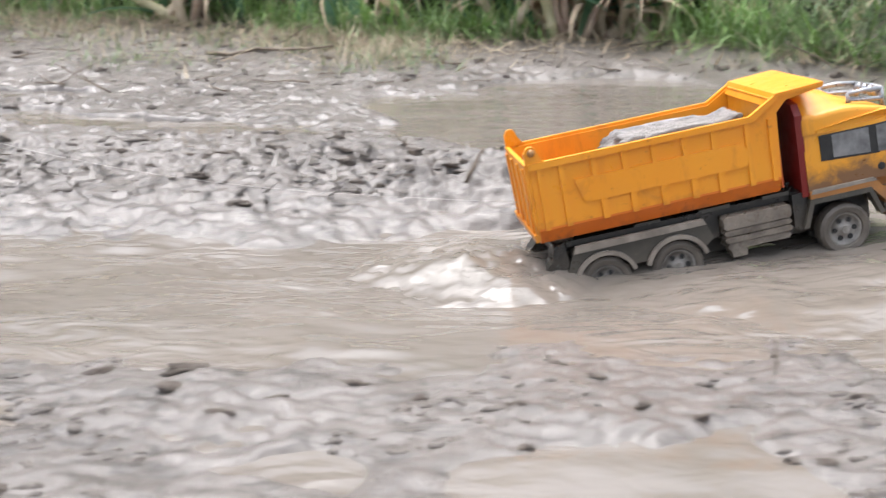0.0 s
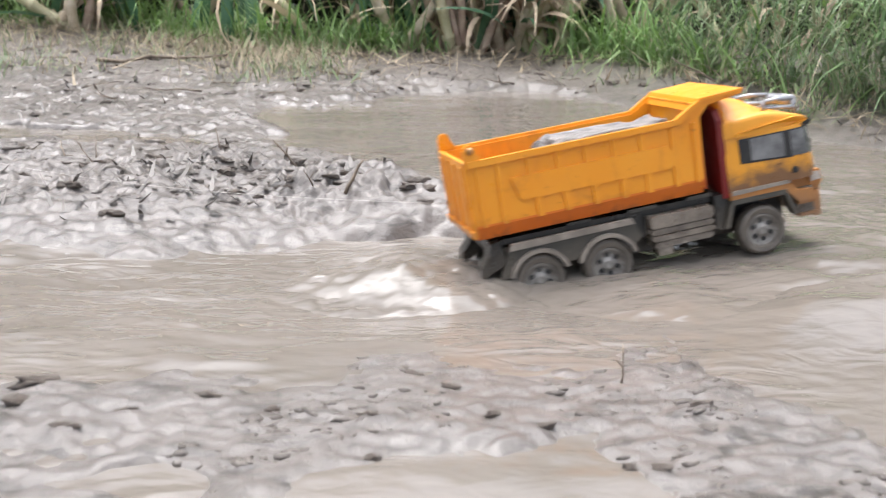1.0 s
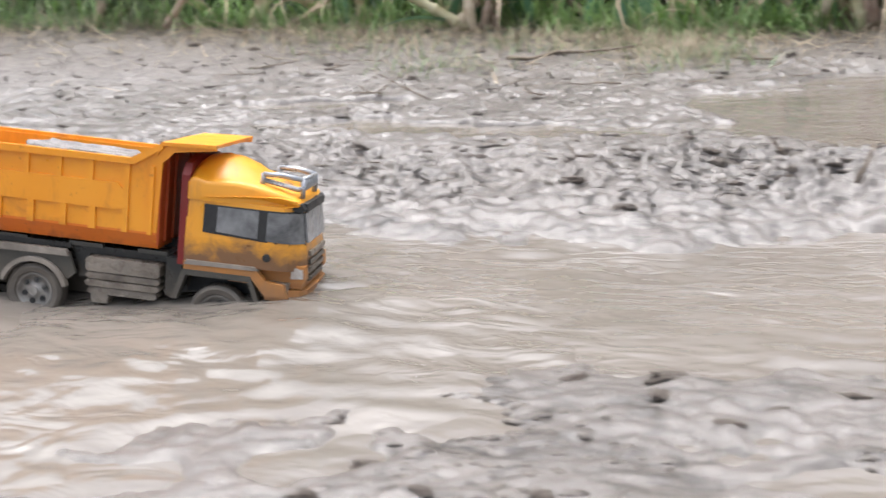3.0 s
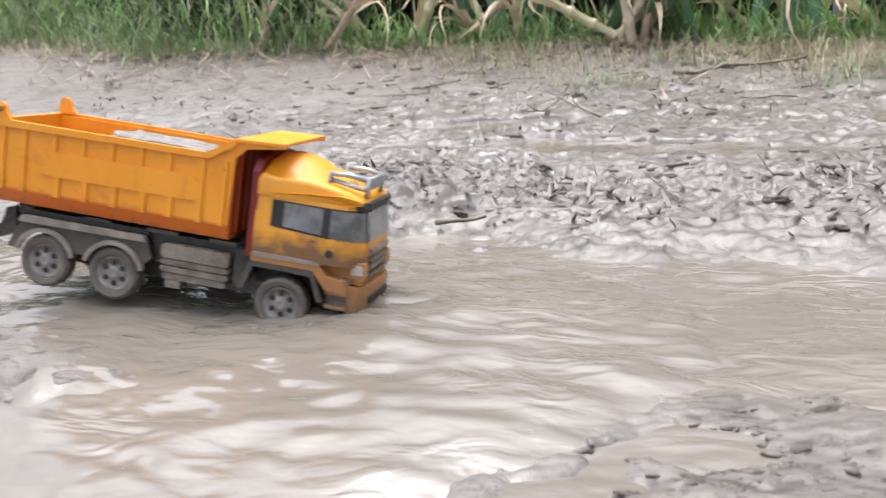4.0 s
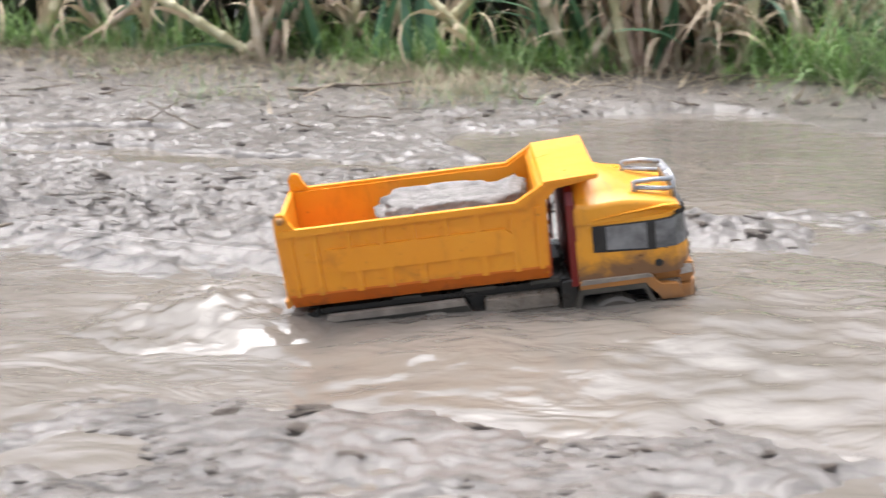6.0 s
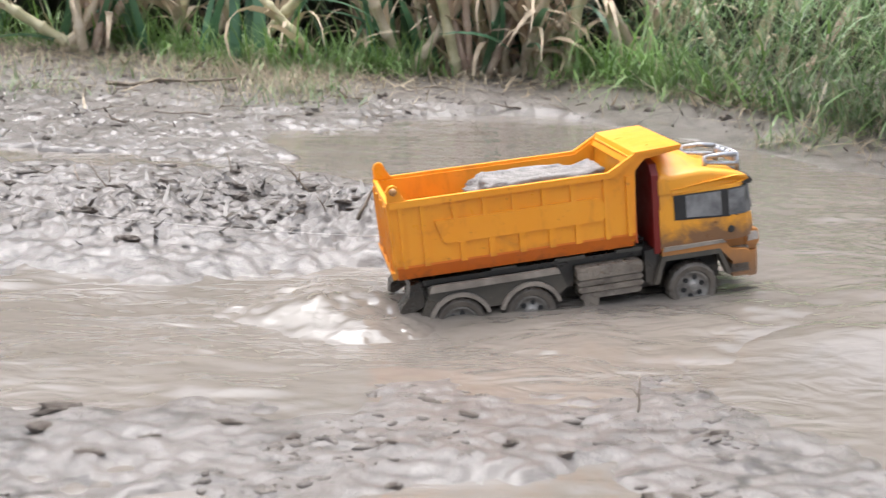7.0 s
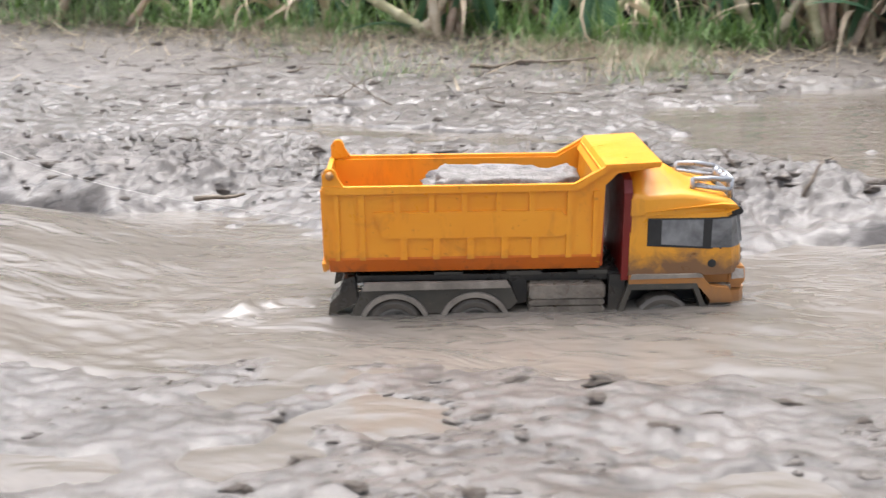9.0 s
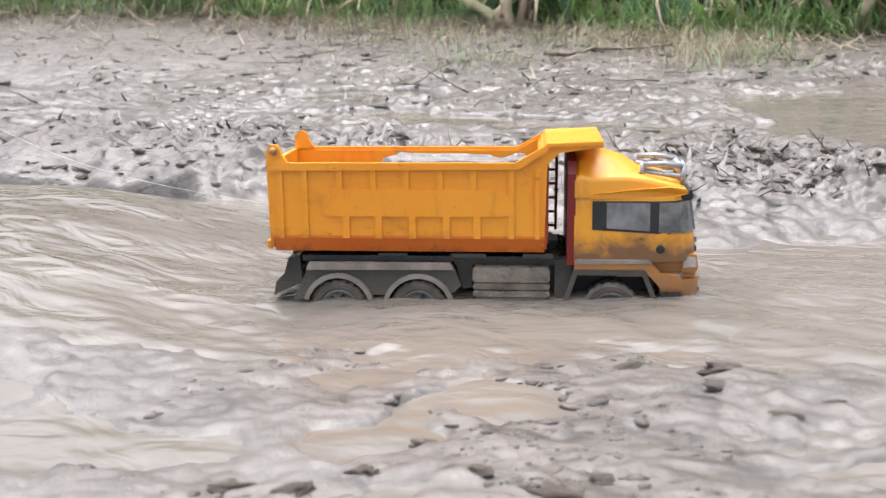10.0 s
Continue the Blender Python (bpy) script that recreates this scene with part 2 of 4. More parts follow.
ROTTEN = leaf_material("rotten_leaf", [(0.03, 0.024, 0.018), (0.07, 0.055, 0.042), (0.045, 0.035, 0.026)], 0.4, 0.0)
# near-black tones paint the thicket's inner shade into the leaves
THICKET = leaf_material("shade_tinted_thicket_leaf", [(0.012, 0.022, 0.009), (0.031, 0.028, 0.015), (0.019, 0.031, 0.012), (0.028, 0.020, 0.012)], 0.6, 0.05)
CANE = [plain_material("yellow_cane_skin", (0.34, 0.32, 0.18), (0.55, 0.49, 0.32), 25, 0.45),
        plain_material("purple_cane_skin", (0.275, 0.175, 0.131), (0.525, 0.413, 0.312), 25, 0.45),
        plain_material("dry_cane_skin", (0.419, 0.334, 0.230), (0.627, 0.534, 0.399), 25, 0.6)]


# ---- mesh helpers ----
def part(name, bm, mat, parent=None, label="", smooth=False, scale=1.0):
    """Links a bmesh as one mesh object under a thing or a part."""
    if scale != 1.0:
        bmesh.ops.scale(bm, vec=(scale,) * 3, verts=bm.verts)
    bmesh.ops.recalc_face_normals(bm, faces=bm.faces)
    me = bpy.data.meshes.new(name)
    bm.to_mesh(me)
    bm.free()
    for m in mat if isinstance(mat, list) else [mat]:
        me.materials.append(m)
    if smooth:
        me.polygons.foreach_set("use_smooth", [True] * len(me.polygons))
    ob = new(name, me)
    ob.parent = parent
    if label:
        ob["label"] = label
    return ob


def box(bm, x0, x1, y0, y1, z0, z1):
    v = [bm.verts.new(p) for p in ((x0, y0, z0), (x1, y0, z0), (x1, y1, z0), (x0, y1, z0), (x0, y0, z1), (x1, y0, z1), (x1, y1, z1), (x0, y1, z1))]
    for f in ((0, 3, 2, 1), (4, 5, 6, 7), (0, 1, 5, 4), (1, 2, 6, 5), (2, 3, 7, 6), (3, 0, 4, 7)):
        bm.faces.new([v[i] for i in f])


def prism(bm, pts, a, b, axis="y"):
    """An outline drawn in the plane across an axis, pushed along it from a to b."""
    def place(p, q):
        return (p[0], q, p[1]) if axis == "y" else (q, p[0], p[1]) if axis == "x" else (p[0], p[1], q)
    lo = [bm.verts.new(place(p, a)) for p in pts]
    hi = [bm.verts.new(place(p, b)) for p in pts]
    n = len(pts)
    bm.faces.new(lo[::-1])
    bm.faces.new(hi)
    for i in range(n):
        bm.faces.new((lo[i], lo[(i + 1) % n], hi[(i + 1) % n], hi[i]))


def soften(bm, width, segments=1):
    bmesh.ops.bevel(bm, geom=[e for e in bm.edges if e.is_manifold and e.calc_face_angle(0) > 0.5], offset=width, segments=segments, affect="EDGES", clamp_overlap=True)


def tube(bm, pts, radius, n=8):
    """A round bar along points; radius may be a list."""
    rings = []
    pts = [Vector(p) for p in pts]
    for i, p in enumerate(pts):
        d = (pts[min(i + 1, len(pts) - 1)] - pts[max(i - 1, 0)]).normalized()
        side = d.cross(Vector((0, 0, 1)) if abs(d.z) < 0.9 else Vector((1, 0, 0))).normalized()
        up = side.cross(d)
        r = radius[i] if isinstance(radius, (list, tuple)) else radius
        rings.append([bm.verts.new(p + r * (math.cos(k * math.tau / n) * side + math.sin(k * math.tau / n) * up)) for k in range(n)])
    for a, b in zip(rings, rings[1:]):
        for k in range(n):
            bm.faces.new((a[k], a[(k + 1) % n], b[(k + 1) % n], b[k]))
    bm.faces.new(rings[0][::-1])
    bm.faces.new(rings[-1])


def lathe(bm, profile, centre, n=28, axis="y"):
    """Turns (radius, offset) pairs about an axis through centre."""
    rings = []
    for r, o in profile:
        ring = []
        for k in range(n):
            a = k * math.tau / n
            ring.append(bm.verts.new((centre[0] + r * math.cos(a), centre[1] + o, centre[2] + r * math.sin(a))))
        rings.append(ring)
    for a, b in zip(rings, rings[1:]):
        for k in range(n):
            bm.faces.new((a[k], a[(k + 1) % n], b[(k + 1) % n], b[k]))
    return rings


def arc(cx, cz, r, a0, a1, n):
    return [(cx + r * math.cos(radians(a0 + (a1 - a0) * i / n)), cz + r * math.sin(radians(a0 + (a1 - a0) * i / n))) for i in range(n + 1)]


# ---- relief of the ground ----
rng = np.random.default_rng(7)
GRAD = rng.uniform(0, 2 * np.pi, (256, 256))


def perlin(x, y, wave, shift=0):
    x, y = x / wave + 17.3 * shift + 300, y / wave + 9.1 * shift + 300
    xi, yi = np.floor(x).astype(int), np.floor(y).astype(int)
    xf, yf = x - xi, y - yi
    u, v = xf * xf * xf * (xf * (xf * 6 - 15) + 10), yf * yf * yf * (yf * (yf * 6 - 15) + 10)
    def g(i, j):
        a = GRAD[(xi + i) % 256, (yi + j + 31 * shift) % 256]
        return np.cos(a) * (xf - i) + np.sin(a) * (yf - j)
    return 1.5 * ((g(0, 0) * (1 - u) + g(1, 0) * u) * (1 - v) + (g(0, 1) * (1 - u) + g(1, 1) * u) * v)


def smooth(a, b, v):
    t = np.clip((v - a) / (b - a), 0, 1)
    return t * t * (3 - 2 * t)


def blob(x, y, cx, cy, rx, ry, turn=0.0):
    c, s = math.cos(radians(turn)), math.sin(radians(turn))
    u, v = (x - cx) * c + (y - cy) * s, -(x - cx) * s + (y - cy) * c
    return 1 - smooth(0.6, 1.25, np.sqrt((u / rx) ** 2 + (v / ry) ** 2))


def swell(x, y):
    """Slurry pushed up where the wheels stop."""
    left = 0.056 * smooth(-0.58, -1.0, x) * smooth(1.32, 1.12, y) * smooth(0.55, 0.75, y)
    return left + 0.02 * smooth(0.3, 0.55, x) * smooth(0.8, 0.95, y) * smooth(1.5, 1.25, y)


def height(x, y):
    """Height of the mud above the water level."""
    wob = 0.06 * perlin(x, y, 0.3, 1) + 0.045 * perlin(x, y, 0.11, 2) + 0.02 * perlin(x, y, 0.045, 14)
    yw, xw = y + wob, x + 0.7 * wob
    near = np.interp(x, [-2.5, -1.06, -0.8, -0.55, -0.42, -0.29, -0.18, 0.03, 0.21, 0.32, 0.42, 0.55, 3], [0.72, 0.75, 0.74, 0.77, 0.76, 0.81, 0.84, 0.84, 0.83, 0.84, 0.66, 0.35, 0.3])
    far = np.interp(x, [-3, -1.6, -1.18, -0.95, -0.79, -0.5, -0.22, 0.0, 0.1, 0.2], [1.6, 1.42, 1.32, 1.36, 1.3, 1.22, 1.2, 1.3, 1.4, 1.55])
    shore = np.interp(x, [-0.3, 0.1, 0.3, 0.47, 0.77, 1.01, 1.3, 2.0], [2.2, 2.5, 2.62, 2.66, 2.22, 1.8, 1.5, 1.2])
    trench = smooth(-0.06, 0.2, yw - near) * smooth(-0.14, 0.3, far - yw)
    left = np.interp(y, [1.3, 1.5, 1.75, 2.0, 2.29, 2.6], [0.3, 0.16, -0.06, -0.1, -0.17, 0.1])
    pond = smooth(-0.06, 0.16, xw - left) * smooth(-0.04, 0.16, shore - yw) * smooth(1.0, 1.1, y)
    strip = np.maximum.reduce([blob(xw, yw, -0.62, 1.95, 0.42, 0.085, -14), 0.9 * blob(xw, yw, -0.98, 2.32, 0.22, 0.06, -8), 0.9 * blob(xw, yw, -1.5, 1.85, 0.3, 0.07, 5)])
    fore = np.maximum.reduce([blob(xw, yw, 0.15, 0.6, 0.13, 0.075), blob(xw, yw, -0.62, 0.6, 0.12, 0.05), blob(xw, yw, -0.84, 0.62, 0.16, 0.05), blob(xw, yw, -0.08, 0.62, 0.05, 0.035), blob(xw, yw, -0.38, 0.66, 0.07, 0.03)])
    shelf = np.maximum(blob(xw, yw, 0.16, 1.34, 0.22, 0.13, -8), 0.85 * blob(xw, yw, 0.4, 1.44, 0.2, 0.08, -10))
    shoal = np.maximum.reduce([blob(xw, yw, 0.06, 2.35, 0.22, 0.06, 8), blob(xw, yw, 0.12, 1.82, 0.16, 0.05, -20), 0.8 * blob(xw, yw, 0.42, 2.3, 0.16, 0.04, 5), 0.8 * blob(xw, yw, 0.62, 1.72, 0.2, 0.04, -12)])
    shoal = shoal * smooth(-0.35, 0.3, perlin(x, 1.5 * y, 0.1, 32))
    wet = np.maximum.reduce([trench, pond, 0.62 * strip]) * (1 - 0.86 * shelf) * (1 - 0.84 * shoal)
    # dry mud before the puddles are sunk into it
    fract = 0.5 * perlin(0.8 * x, y, 0.12, 3) + 0.45 * perlin(0.8 * x, y, 0.05, 4) + 0.4 * perlin(x, y, 0.024, 5) + 0.32 * perlin(x, y, 0.012, 17)
    clods = 0.55 + 0.85 * fract + 0.3 * np.abs(perlin(x, y, 0.03, 24))
    soft = 0.6 * perlin(x, y, 0.26, 6) + 0.5 * perlin(x, y, 0.1, 7) + 0.6 * perlin(0.8 * x, y, 0.045, 15) + 0.45 * perlin(0.8 * x, y, 0.022, 16) + 0.25 * perlin(0.8 * x, y, 0.011, 35)
    heap = np.maximum(blob(x, y, -0.2, 1.46, 0.42, 0.18, -4), blob(x, y, -0.62, 1.5, 0.55, 0.17, 3))
    heap = np.maximum(heap, 0.9 * blob(x, y, -1.15, 1.48, 0.35, 0.14, 8))
    foreland = 1 - smooth(0.95, 1.15, y)
    lumps = smooth(-0.05, 0.35, perlin(x, 1.4 * y, 0.2, 21))
    crumbs = lumps * (0.9 * perlin(0.75 * x, y, 0.034, 22) + 0.8 * perlin(x, y, 0.016, 23))
    rough = 0.2 + 0.5 * heap * (0.35 + 0.65 * lumps) - 0.16 * foreland
    bank = smooth(2.3, 3.4, y + 0.25 * np.maximum(x - 0.4, 0))
    rough = rough * (1 - 0.35 * bank)
    rz = smooth(0.25, 0.55, x) * smooth(-0.3, 0.0, y - shore)
    rough, soft = rough * (1 - 0.75 * rz), soft * (1 - 0.75 * rz)
    h = 0.008 - 0.012 * smooth(1.66, 1.8, y) * smooth(2.75, 2.45, y) - 0.008 * rz + 0.006 * heap + 0.006 * soft + 0.029 * rough * (clods - 0.55) + 0.0055 * crumbs * (1 - 0.5 * bank)
    fine = 0.3 * perlin(0.8 * x, y, 0.06, 26) + 0.45 * perlin(0.7 * x, y, 0.026, 33) + 0.45 * perlin(0.8 * x, y, 0.012, 34)
    flat = -0.0080 + 0.0042 * fine + 0.0045 * perlin(x, y, 0.17, 25) - 0.010 * fore + 0.0035 * crumbs
    h = h * (1 - foreland) + flat * foreland
    h += bank * 0.035 + 0.05 * bank * np.clip(-x - 0.2, 0, 2.5)
    right = smooth(-0.05, 0.5, y - shore) * smooth(0.3, 0.7, x)
    h = np.where((x > 0.3) & (y > shore), np.maximum(h, 0.05 * right - 0.012), h)
    h = h * (1 - wet) - 0.062 * wet + 0.008 * wet * soft
    # undercut ridge thrown up beside the ruts
    yr = y + 0.03 * perlin(x, y, 0.16, 27) + 0.018 * perlin(x, y, 0.05, 28)
    crest = smooth(-0.72, -0.86, x) * smooth(-1.9, -1.4, x) * (0.75 + 0.5 * perlin(x, y, 0.2, 29))
    h += crest * (0.032 * smooth(1.30, 1.32, yr) + 0.02 * smooth(1.31, 1.5, yr) + 0.008 * perlin(x, y, 0.05, 36)) * smooth(1.75, 1.5, y) * smooth(1.28, 1.31, yr)
    spur = smooth(-0.12, 0.0, x) * smooth(0.42, 0.2, x) * (0.7 + 0.7 * perlin(x, y, 0.09, 30))
    h += 0.016 * spur * (0.5 + 0.9 * fract) * smooth(1.27, 1.31, yr) * smooth(1.5, 1.36, y)
    h += swell(x, y)
    out = smooth(2.6, 4.5, np.abs(x)) + smooth(3.6, 6, y) + smooth(0.25, -0.6, y)
    return h + np.clip(out, 0, 1) * 0.06


def sheet(name, xs, ys, fn, mat):
    X, Y = np.meshgrid(xs, ys)
    co = np.stack([X, Y, fn(X, Y)], -1).reshape(-1, 3)
    w, n = len(xs), len(ys)
    i = (np.arange(n - 1)[:, None] * w + np.arange(w - 1)[None, :]).ravel()
    faces = np.stack([i, i + 1, i + w + 1, i + w], 1)
    me = bpy.data.meshes.new(name)
    me.vertices.add(len(co))
    me.vertices.foreach_set("co", co.ravel())
    me.loops.add(faces.size)
    me.loops.foreach_set("vertex_index", faces.ravel())
    me.polygons.add(len(faces))
    me.polygons.foreach_set("loop_start", np.arange(0, faces.size, 4))
    me.polygons.foreach_set("use_smooth", np.ones(len(faces), bool))
    me.update(calc_edges=True)
    me.materials.append(mat)
    return new(name, me)


def spread(*pieces):
    return np.unique(np.concatenate([np.linspace(a, b, n) for a, b, n in pieces]).round(5))


FAR_OUT = [-400, -150, -60, -25, -12, -7, -5]
gx = np.concatenate([FAR_OUT, spread((-4.2, -2.2, 50), (-2.2, -1.3, 100), (-1.3, 0.9, 640), (0.9, 1.7, 80), (1.7, 4.2, 50)), [-v for v in FAR_OUT[::-1]]])
gy = np.concatenate([[-400, -150, -60, -25, -10, -5, -2, -1, -0.4, 0], spread((0.3, 0.5, 20), (0.5, 1.4, 250), (1.4, 2.4, 260), (2.4, 3.3, 170), (3.3, 4.2, 60)), [4.6, 5.2, 6, 7, 9, 13, 25, 60, 150, 400]])
ground = tagged(sheet("ground", gx, gy, height, MUD), "grey-brown churned wet mud rising to a sandy bank", "ground", kind="structure")


def ripples(x, y):
    a = 0.0034 * perlin(0.7 * x, 1.3 * y, 0.14, 11) + 0.0040 * smooth(-0.25, 0.35, perlin(x, y, 0.16, 37)) * perlin(0.6 * x, 1.2 * y, 0.06, 12) + 0.0011 * perlin(0.8 * x, 1.2 * y, 0.022, 31)
    a = a + 0.0034 * smooth(0.15, 0.5, perlin(x, y, 0.22, 18)) * perlin(0.8 * x, 1.3 * y, 0.05, 19)
    calm = 1 - 0.5 * smooth(1.35, 1.8, y)
    hollow = 0.011 * blob(x, y, 0.1, 1.12, 0.42, 0.22)
    return calm * a * (0.5 + 0.7 * smooth(-0.2, 0.3, perlin(x, y, 0.5, 13))) - 0.012 - hollow + swell(x, y)


water = tagged(sheet("water", spread((-2.6, -1.3, 130), (-1.3, 1.0, 480), (1.0, 2.4, 110)), spread((0.32, 1.5, 320), (1.5, 2.8, 170)), ripples, WATER), "tan silty puddle water with small ripples", "water", kind="structure")


FX, FY = np.linspace(-2.8, 1.6, 740), np.linspace(0.4, 3.4, 500)
FZ = height(*np.meshgrid(FX, FY))


def on_ground(x, y):
    """Height of the mud, from a fine table where there is one."""
    if -2.8 <= x <= 1.6 and 0.4 <= y <= 3.4:
        return float(FZ[round((y - 0.4) / 3.0 * 499), round((x + 2.8) / 4.4 * 739)])
    return float(height(np.array([x]), np.array([y]))[0])


# ---- the toy truck ----
U = 0.00107
SIDES = (-1, 1)


def mm(name, bm, mat, parent, label="", smooth=False):
    return part(name, bm, mat, parent, label, smooth, U)


def span(s, a, b):
    """Two distances from the truck's middle, on side s, in rising order."""
    return (s * a, s * b) if s > 0 else (-b, -a)


def build_truck():
    truck = tagged(new("dump_truck"), "orange and yellow plastic toy dump truck, muddy chassis, hauling a stone", "toy truck")
    # tipping bed
    bm = bmesh.new()
    prism(bm, [(-57, 75), (-50, 62), (50, 62), (57, 75), (57, 77), (54, 77), (48, 66), (-48, 66), (-54, 77), (-57, 77)], -115, 118, "x")
    bed = mm("tipping_bed", bm, SHADED_ORANGE, truck, "orange tipping bed with a chamfered floor")
    for s in SIDES:
        bm = bmesh.new()
        prism(bm, [(-115, 77), (-115, 137), (93, 137), (119, 152), (166, 157.5), (166, 153), (130, 148), (120, 138), (118, 77)], *span(s, 54, 57))
        soften(bm, 0.6)
        mm("side_panel", bm, ORANGE, bed)
        bm = bmesh.new()
        prism(bm, [(-116.5, 133.5), (-116.5, 140), (93, 140), (119.5, 155), (121, 150.5), (96, 134.5)], *span(s, 56, 60.5))
        soften(bm, 1.1, 2)
        mm("top_rail", bm, ORANGE, bed)
        bm = bmesh.new()
        prism(bm, [(-118, 138), (-118, 150)] + arc(-111.5, 150, 5.5, 170, 10, 6) + [(-105, 147), (-100, 139.5)], *span(s, 54.5, 59.5))
        soften(bm, 0.9, 2)
        lug = mm("hinge_lug", bm, ORANGE, bed)
        bm = bmesh.new()
        bmesh.ops.create_uvsphere(bm, u_segments=12, v_segments=8, radius=3.6, matrix=Matrix.Translation((-111.5, s * 61, 150)))
        box(bm, -114, -109, min(s * 59, s * 62), max(s * 59, s * 62), 148, 152)
        mm("hinge_pin", bm, BRASS, lug, "rusty brown pin", True)
        # ribs: full height at the ends, short ones above and below the raised panel
        for x, w, z0, z1 in [(-107, 4, 75, 134), (-86, 5, 75, 134), (90, 5, 75, 134), (112, 4, 75, 134)] + [(x, 5, 116, 134) for x in (-56, -27, 1, 30, 58)] + [(x, 6, 75, 94) for x in (-51, -23, 6, 35, 61)]:
            bm = bmesh.new()
            prism(bm, [(x - w / 2, z0), (x + w / 2, z0), (x + w / 2, z1), (x - w / 2, z1)], *span(s, 56.6, 59.2))
            soften(bm, 0.7)
            mm("rib", bm, ORANGE, bed)
        bm = bmesh.new()
        prism(bm, [(-76, 117), (82, 117), (90, 109), (88, 96), (82, 94), (-66, 94), (-70, 97)], *span(s, 56.7, 59.0))
        soften(bm, 0.8)
        mm("raised_panel", bm, ORANGE, bed)
    bm = bmesh.new()
    prism(bm, [(110, 70), (115, 152), (118, 152), (118, 68)], -54, 54)
    mm("front_wall", bm, ORANGE, bed)
    bm = bmesh.new()
    box(bm, 118.2, 119.8, -56, 56, 66, 147)
    for y in (-40, -20, 20, 40):
        box(bm, 119.5, 121.5, y - 2.5, y + 2.5, 68, 146)
    soften(bm, 0.4)
    mm("front_plate", bm, BED_FRONT, bed, "deep orange-red front plate")
    bm = bmesh.new()
    prism(bm, [(112, 145), (119, 156), (166, 158), (166, 155), (121, 153), (116, 144)], -59.5, 59.5)
    soften(bm, 0.8, 2)
    mm("canopy", bm, ORANGE, bed, "orange overhanging canopy")
    for s in SIDES:
        for x, z in ((100, 128), (106, 118)):
            bm = bmesh.new()
            lathe(bm, [(0.1, 0), (1.6, 0), (1.6, s * -1.2), (0.1, s * -1.6)], (x, s * 54, z), 8)
            mm("bolt", bm, BRASS, bed)
    bm = bmesh.new()
    prism(bm, [(-119, 139), (-115, 139), (-115, 66), (-118, 66)], -56, 56)
    soften(bm, 0.8)
    gate = mm("tailgate", bm, ORANGE, bed)
    for y in (-44, -15, 15, 44):
        bm = bmesh.new()
        prism(bm, [(-121, 134), (-118, 134), (-117, 70), (-120, 70)], y - 3, y + 3)
        soften(bm, 0.6)
        mm("gate_rib", bm, ORANGE, gate)
    bm = bmesh.new()
    prism(bm, [(-121, 72), (-117, 72), (-117, 65), (-120, 65)], -57, 57)
    soften(bm, 0.6)
    mm("gate_sill", bm, ORANGE, gate)
    # ladder between bed and cab
    bm = bmesh.new()
    tube(bm, [(129, 32, 66), (129.5, 32, 140), (124, 32, 150)], 1.5, 6)
    tube(bm, [(121, 32, 66), (121, 32, 148)], 1.3, 6)
    for z in range(70, 146, 13):
        tube(bm, [(120, 32, z), (129.5, 32, z)], 1.4, 6)
    mm("ladder", bm, BED_FRONT, bed, "red ladder", True)
    # chassis
    bm = bmesh.new()
    box(bm, -104, 140, -34, 34, 46, 57)
    box(bm, -92, 40, -50, 50, 53, 58)
    box(bm, 40, 140, -46, 46, 50, 57)
    box(bm, -95, 130, -14, 14, 56, 65)
    box(bm, -80, 215, -22, 22, 8, 46)
    soften(bm, 1.2)
    chassis = mm("chassis", bm, CHASSIS, truck, "black plastic chassis under a film of mud")
    bm = bmesh.new()
    for i in range(26):
        x, y = random.uniform(121, 138), random.uniform(-40, 30)
        tube(bm, [(x - 5, y - 6, 58), (x, y, 60 + random.uniform(0, 3)), (x + 4, y + 6, 58)], 0.8, 5)
    mm("cable_clutter", bm, CHASSIS, chassis, "wet black cables behind the cab")
    for s in SIDES:
        bm = bmesh.new()
        outline = [(-85, 51), (40, 51), (47, 33), (41, 27)] + arc(10, 12, 29.5, 28, 152, 14) + [(-18, 24), (-30, 24)] + arc(-60, 12, 29.5, 24, 156, 14) + [(-90, 20), (-100, 20)]
        prism(bm, outline, *span(s, 51, 54.5))
        soften(bm, 0.7)
        skirt = mm("wheel_skirt", bm, SKIRT, chassis, "grey skirt over the rear wheels")
        bm = bmesh.new()
        prism(bm, [(-88, 46.5), (-85, 53), (38, 53), (41, 47.5)], *span(s, 52, 57.5))
        soften(bm, 1.5, 2)
        mm("ledge", bm, TRIM, skirt, "ledge coated with pale mud")
        for cx in (-60, 10):
            bm = bmesh.new()
            prism(bm, arc(cx, 12, 31.5, 16, 164, 18) + arc(cx, 12, 27.5, 164, 16, 18), *span(s, 52, 58.5))
            soften(bm, 0.9)
            mm("arch_lip", bm, TRIM, skirt, "mud-coated arch lip")
        bm = bmesh.new()
        prism(bm, [(-104, 56), (-94, 58), (-92, 34), (-110, 26), (-118, 22), (-116, 34), (-108, 42)], *span(s, 30, 52))
        soften(bm, 1.5)
        mm("rear_bracket", bm, CHASSIS, chassis)
        bm = bmesh.new()
        for z0, z1, out in ((37, 49.5, 58), (30.5, 36, 57), (24, 29.5, 58), (17, 23, 56.5)):
            x0, x1 = (57, 123) if z0 > 20 else (59, 121)
            prism(bm, [(x0 + 2, z0), (x1 - 2, z0), (x1, z0 + 2), (x1, z1 - 2), (x1 - 2, z1), (x0 + 2, z1), (x0, z1 - 2), (x0, z0 + 2)], *span(s, 36, out))
        soften(bm, 1.6, 2)
        tank = mm("fuel_tank", bm, CAKED, chassis, "ribbed side tank caked with mud")
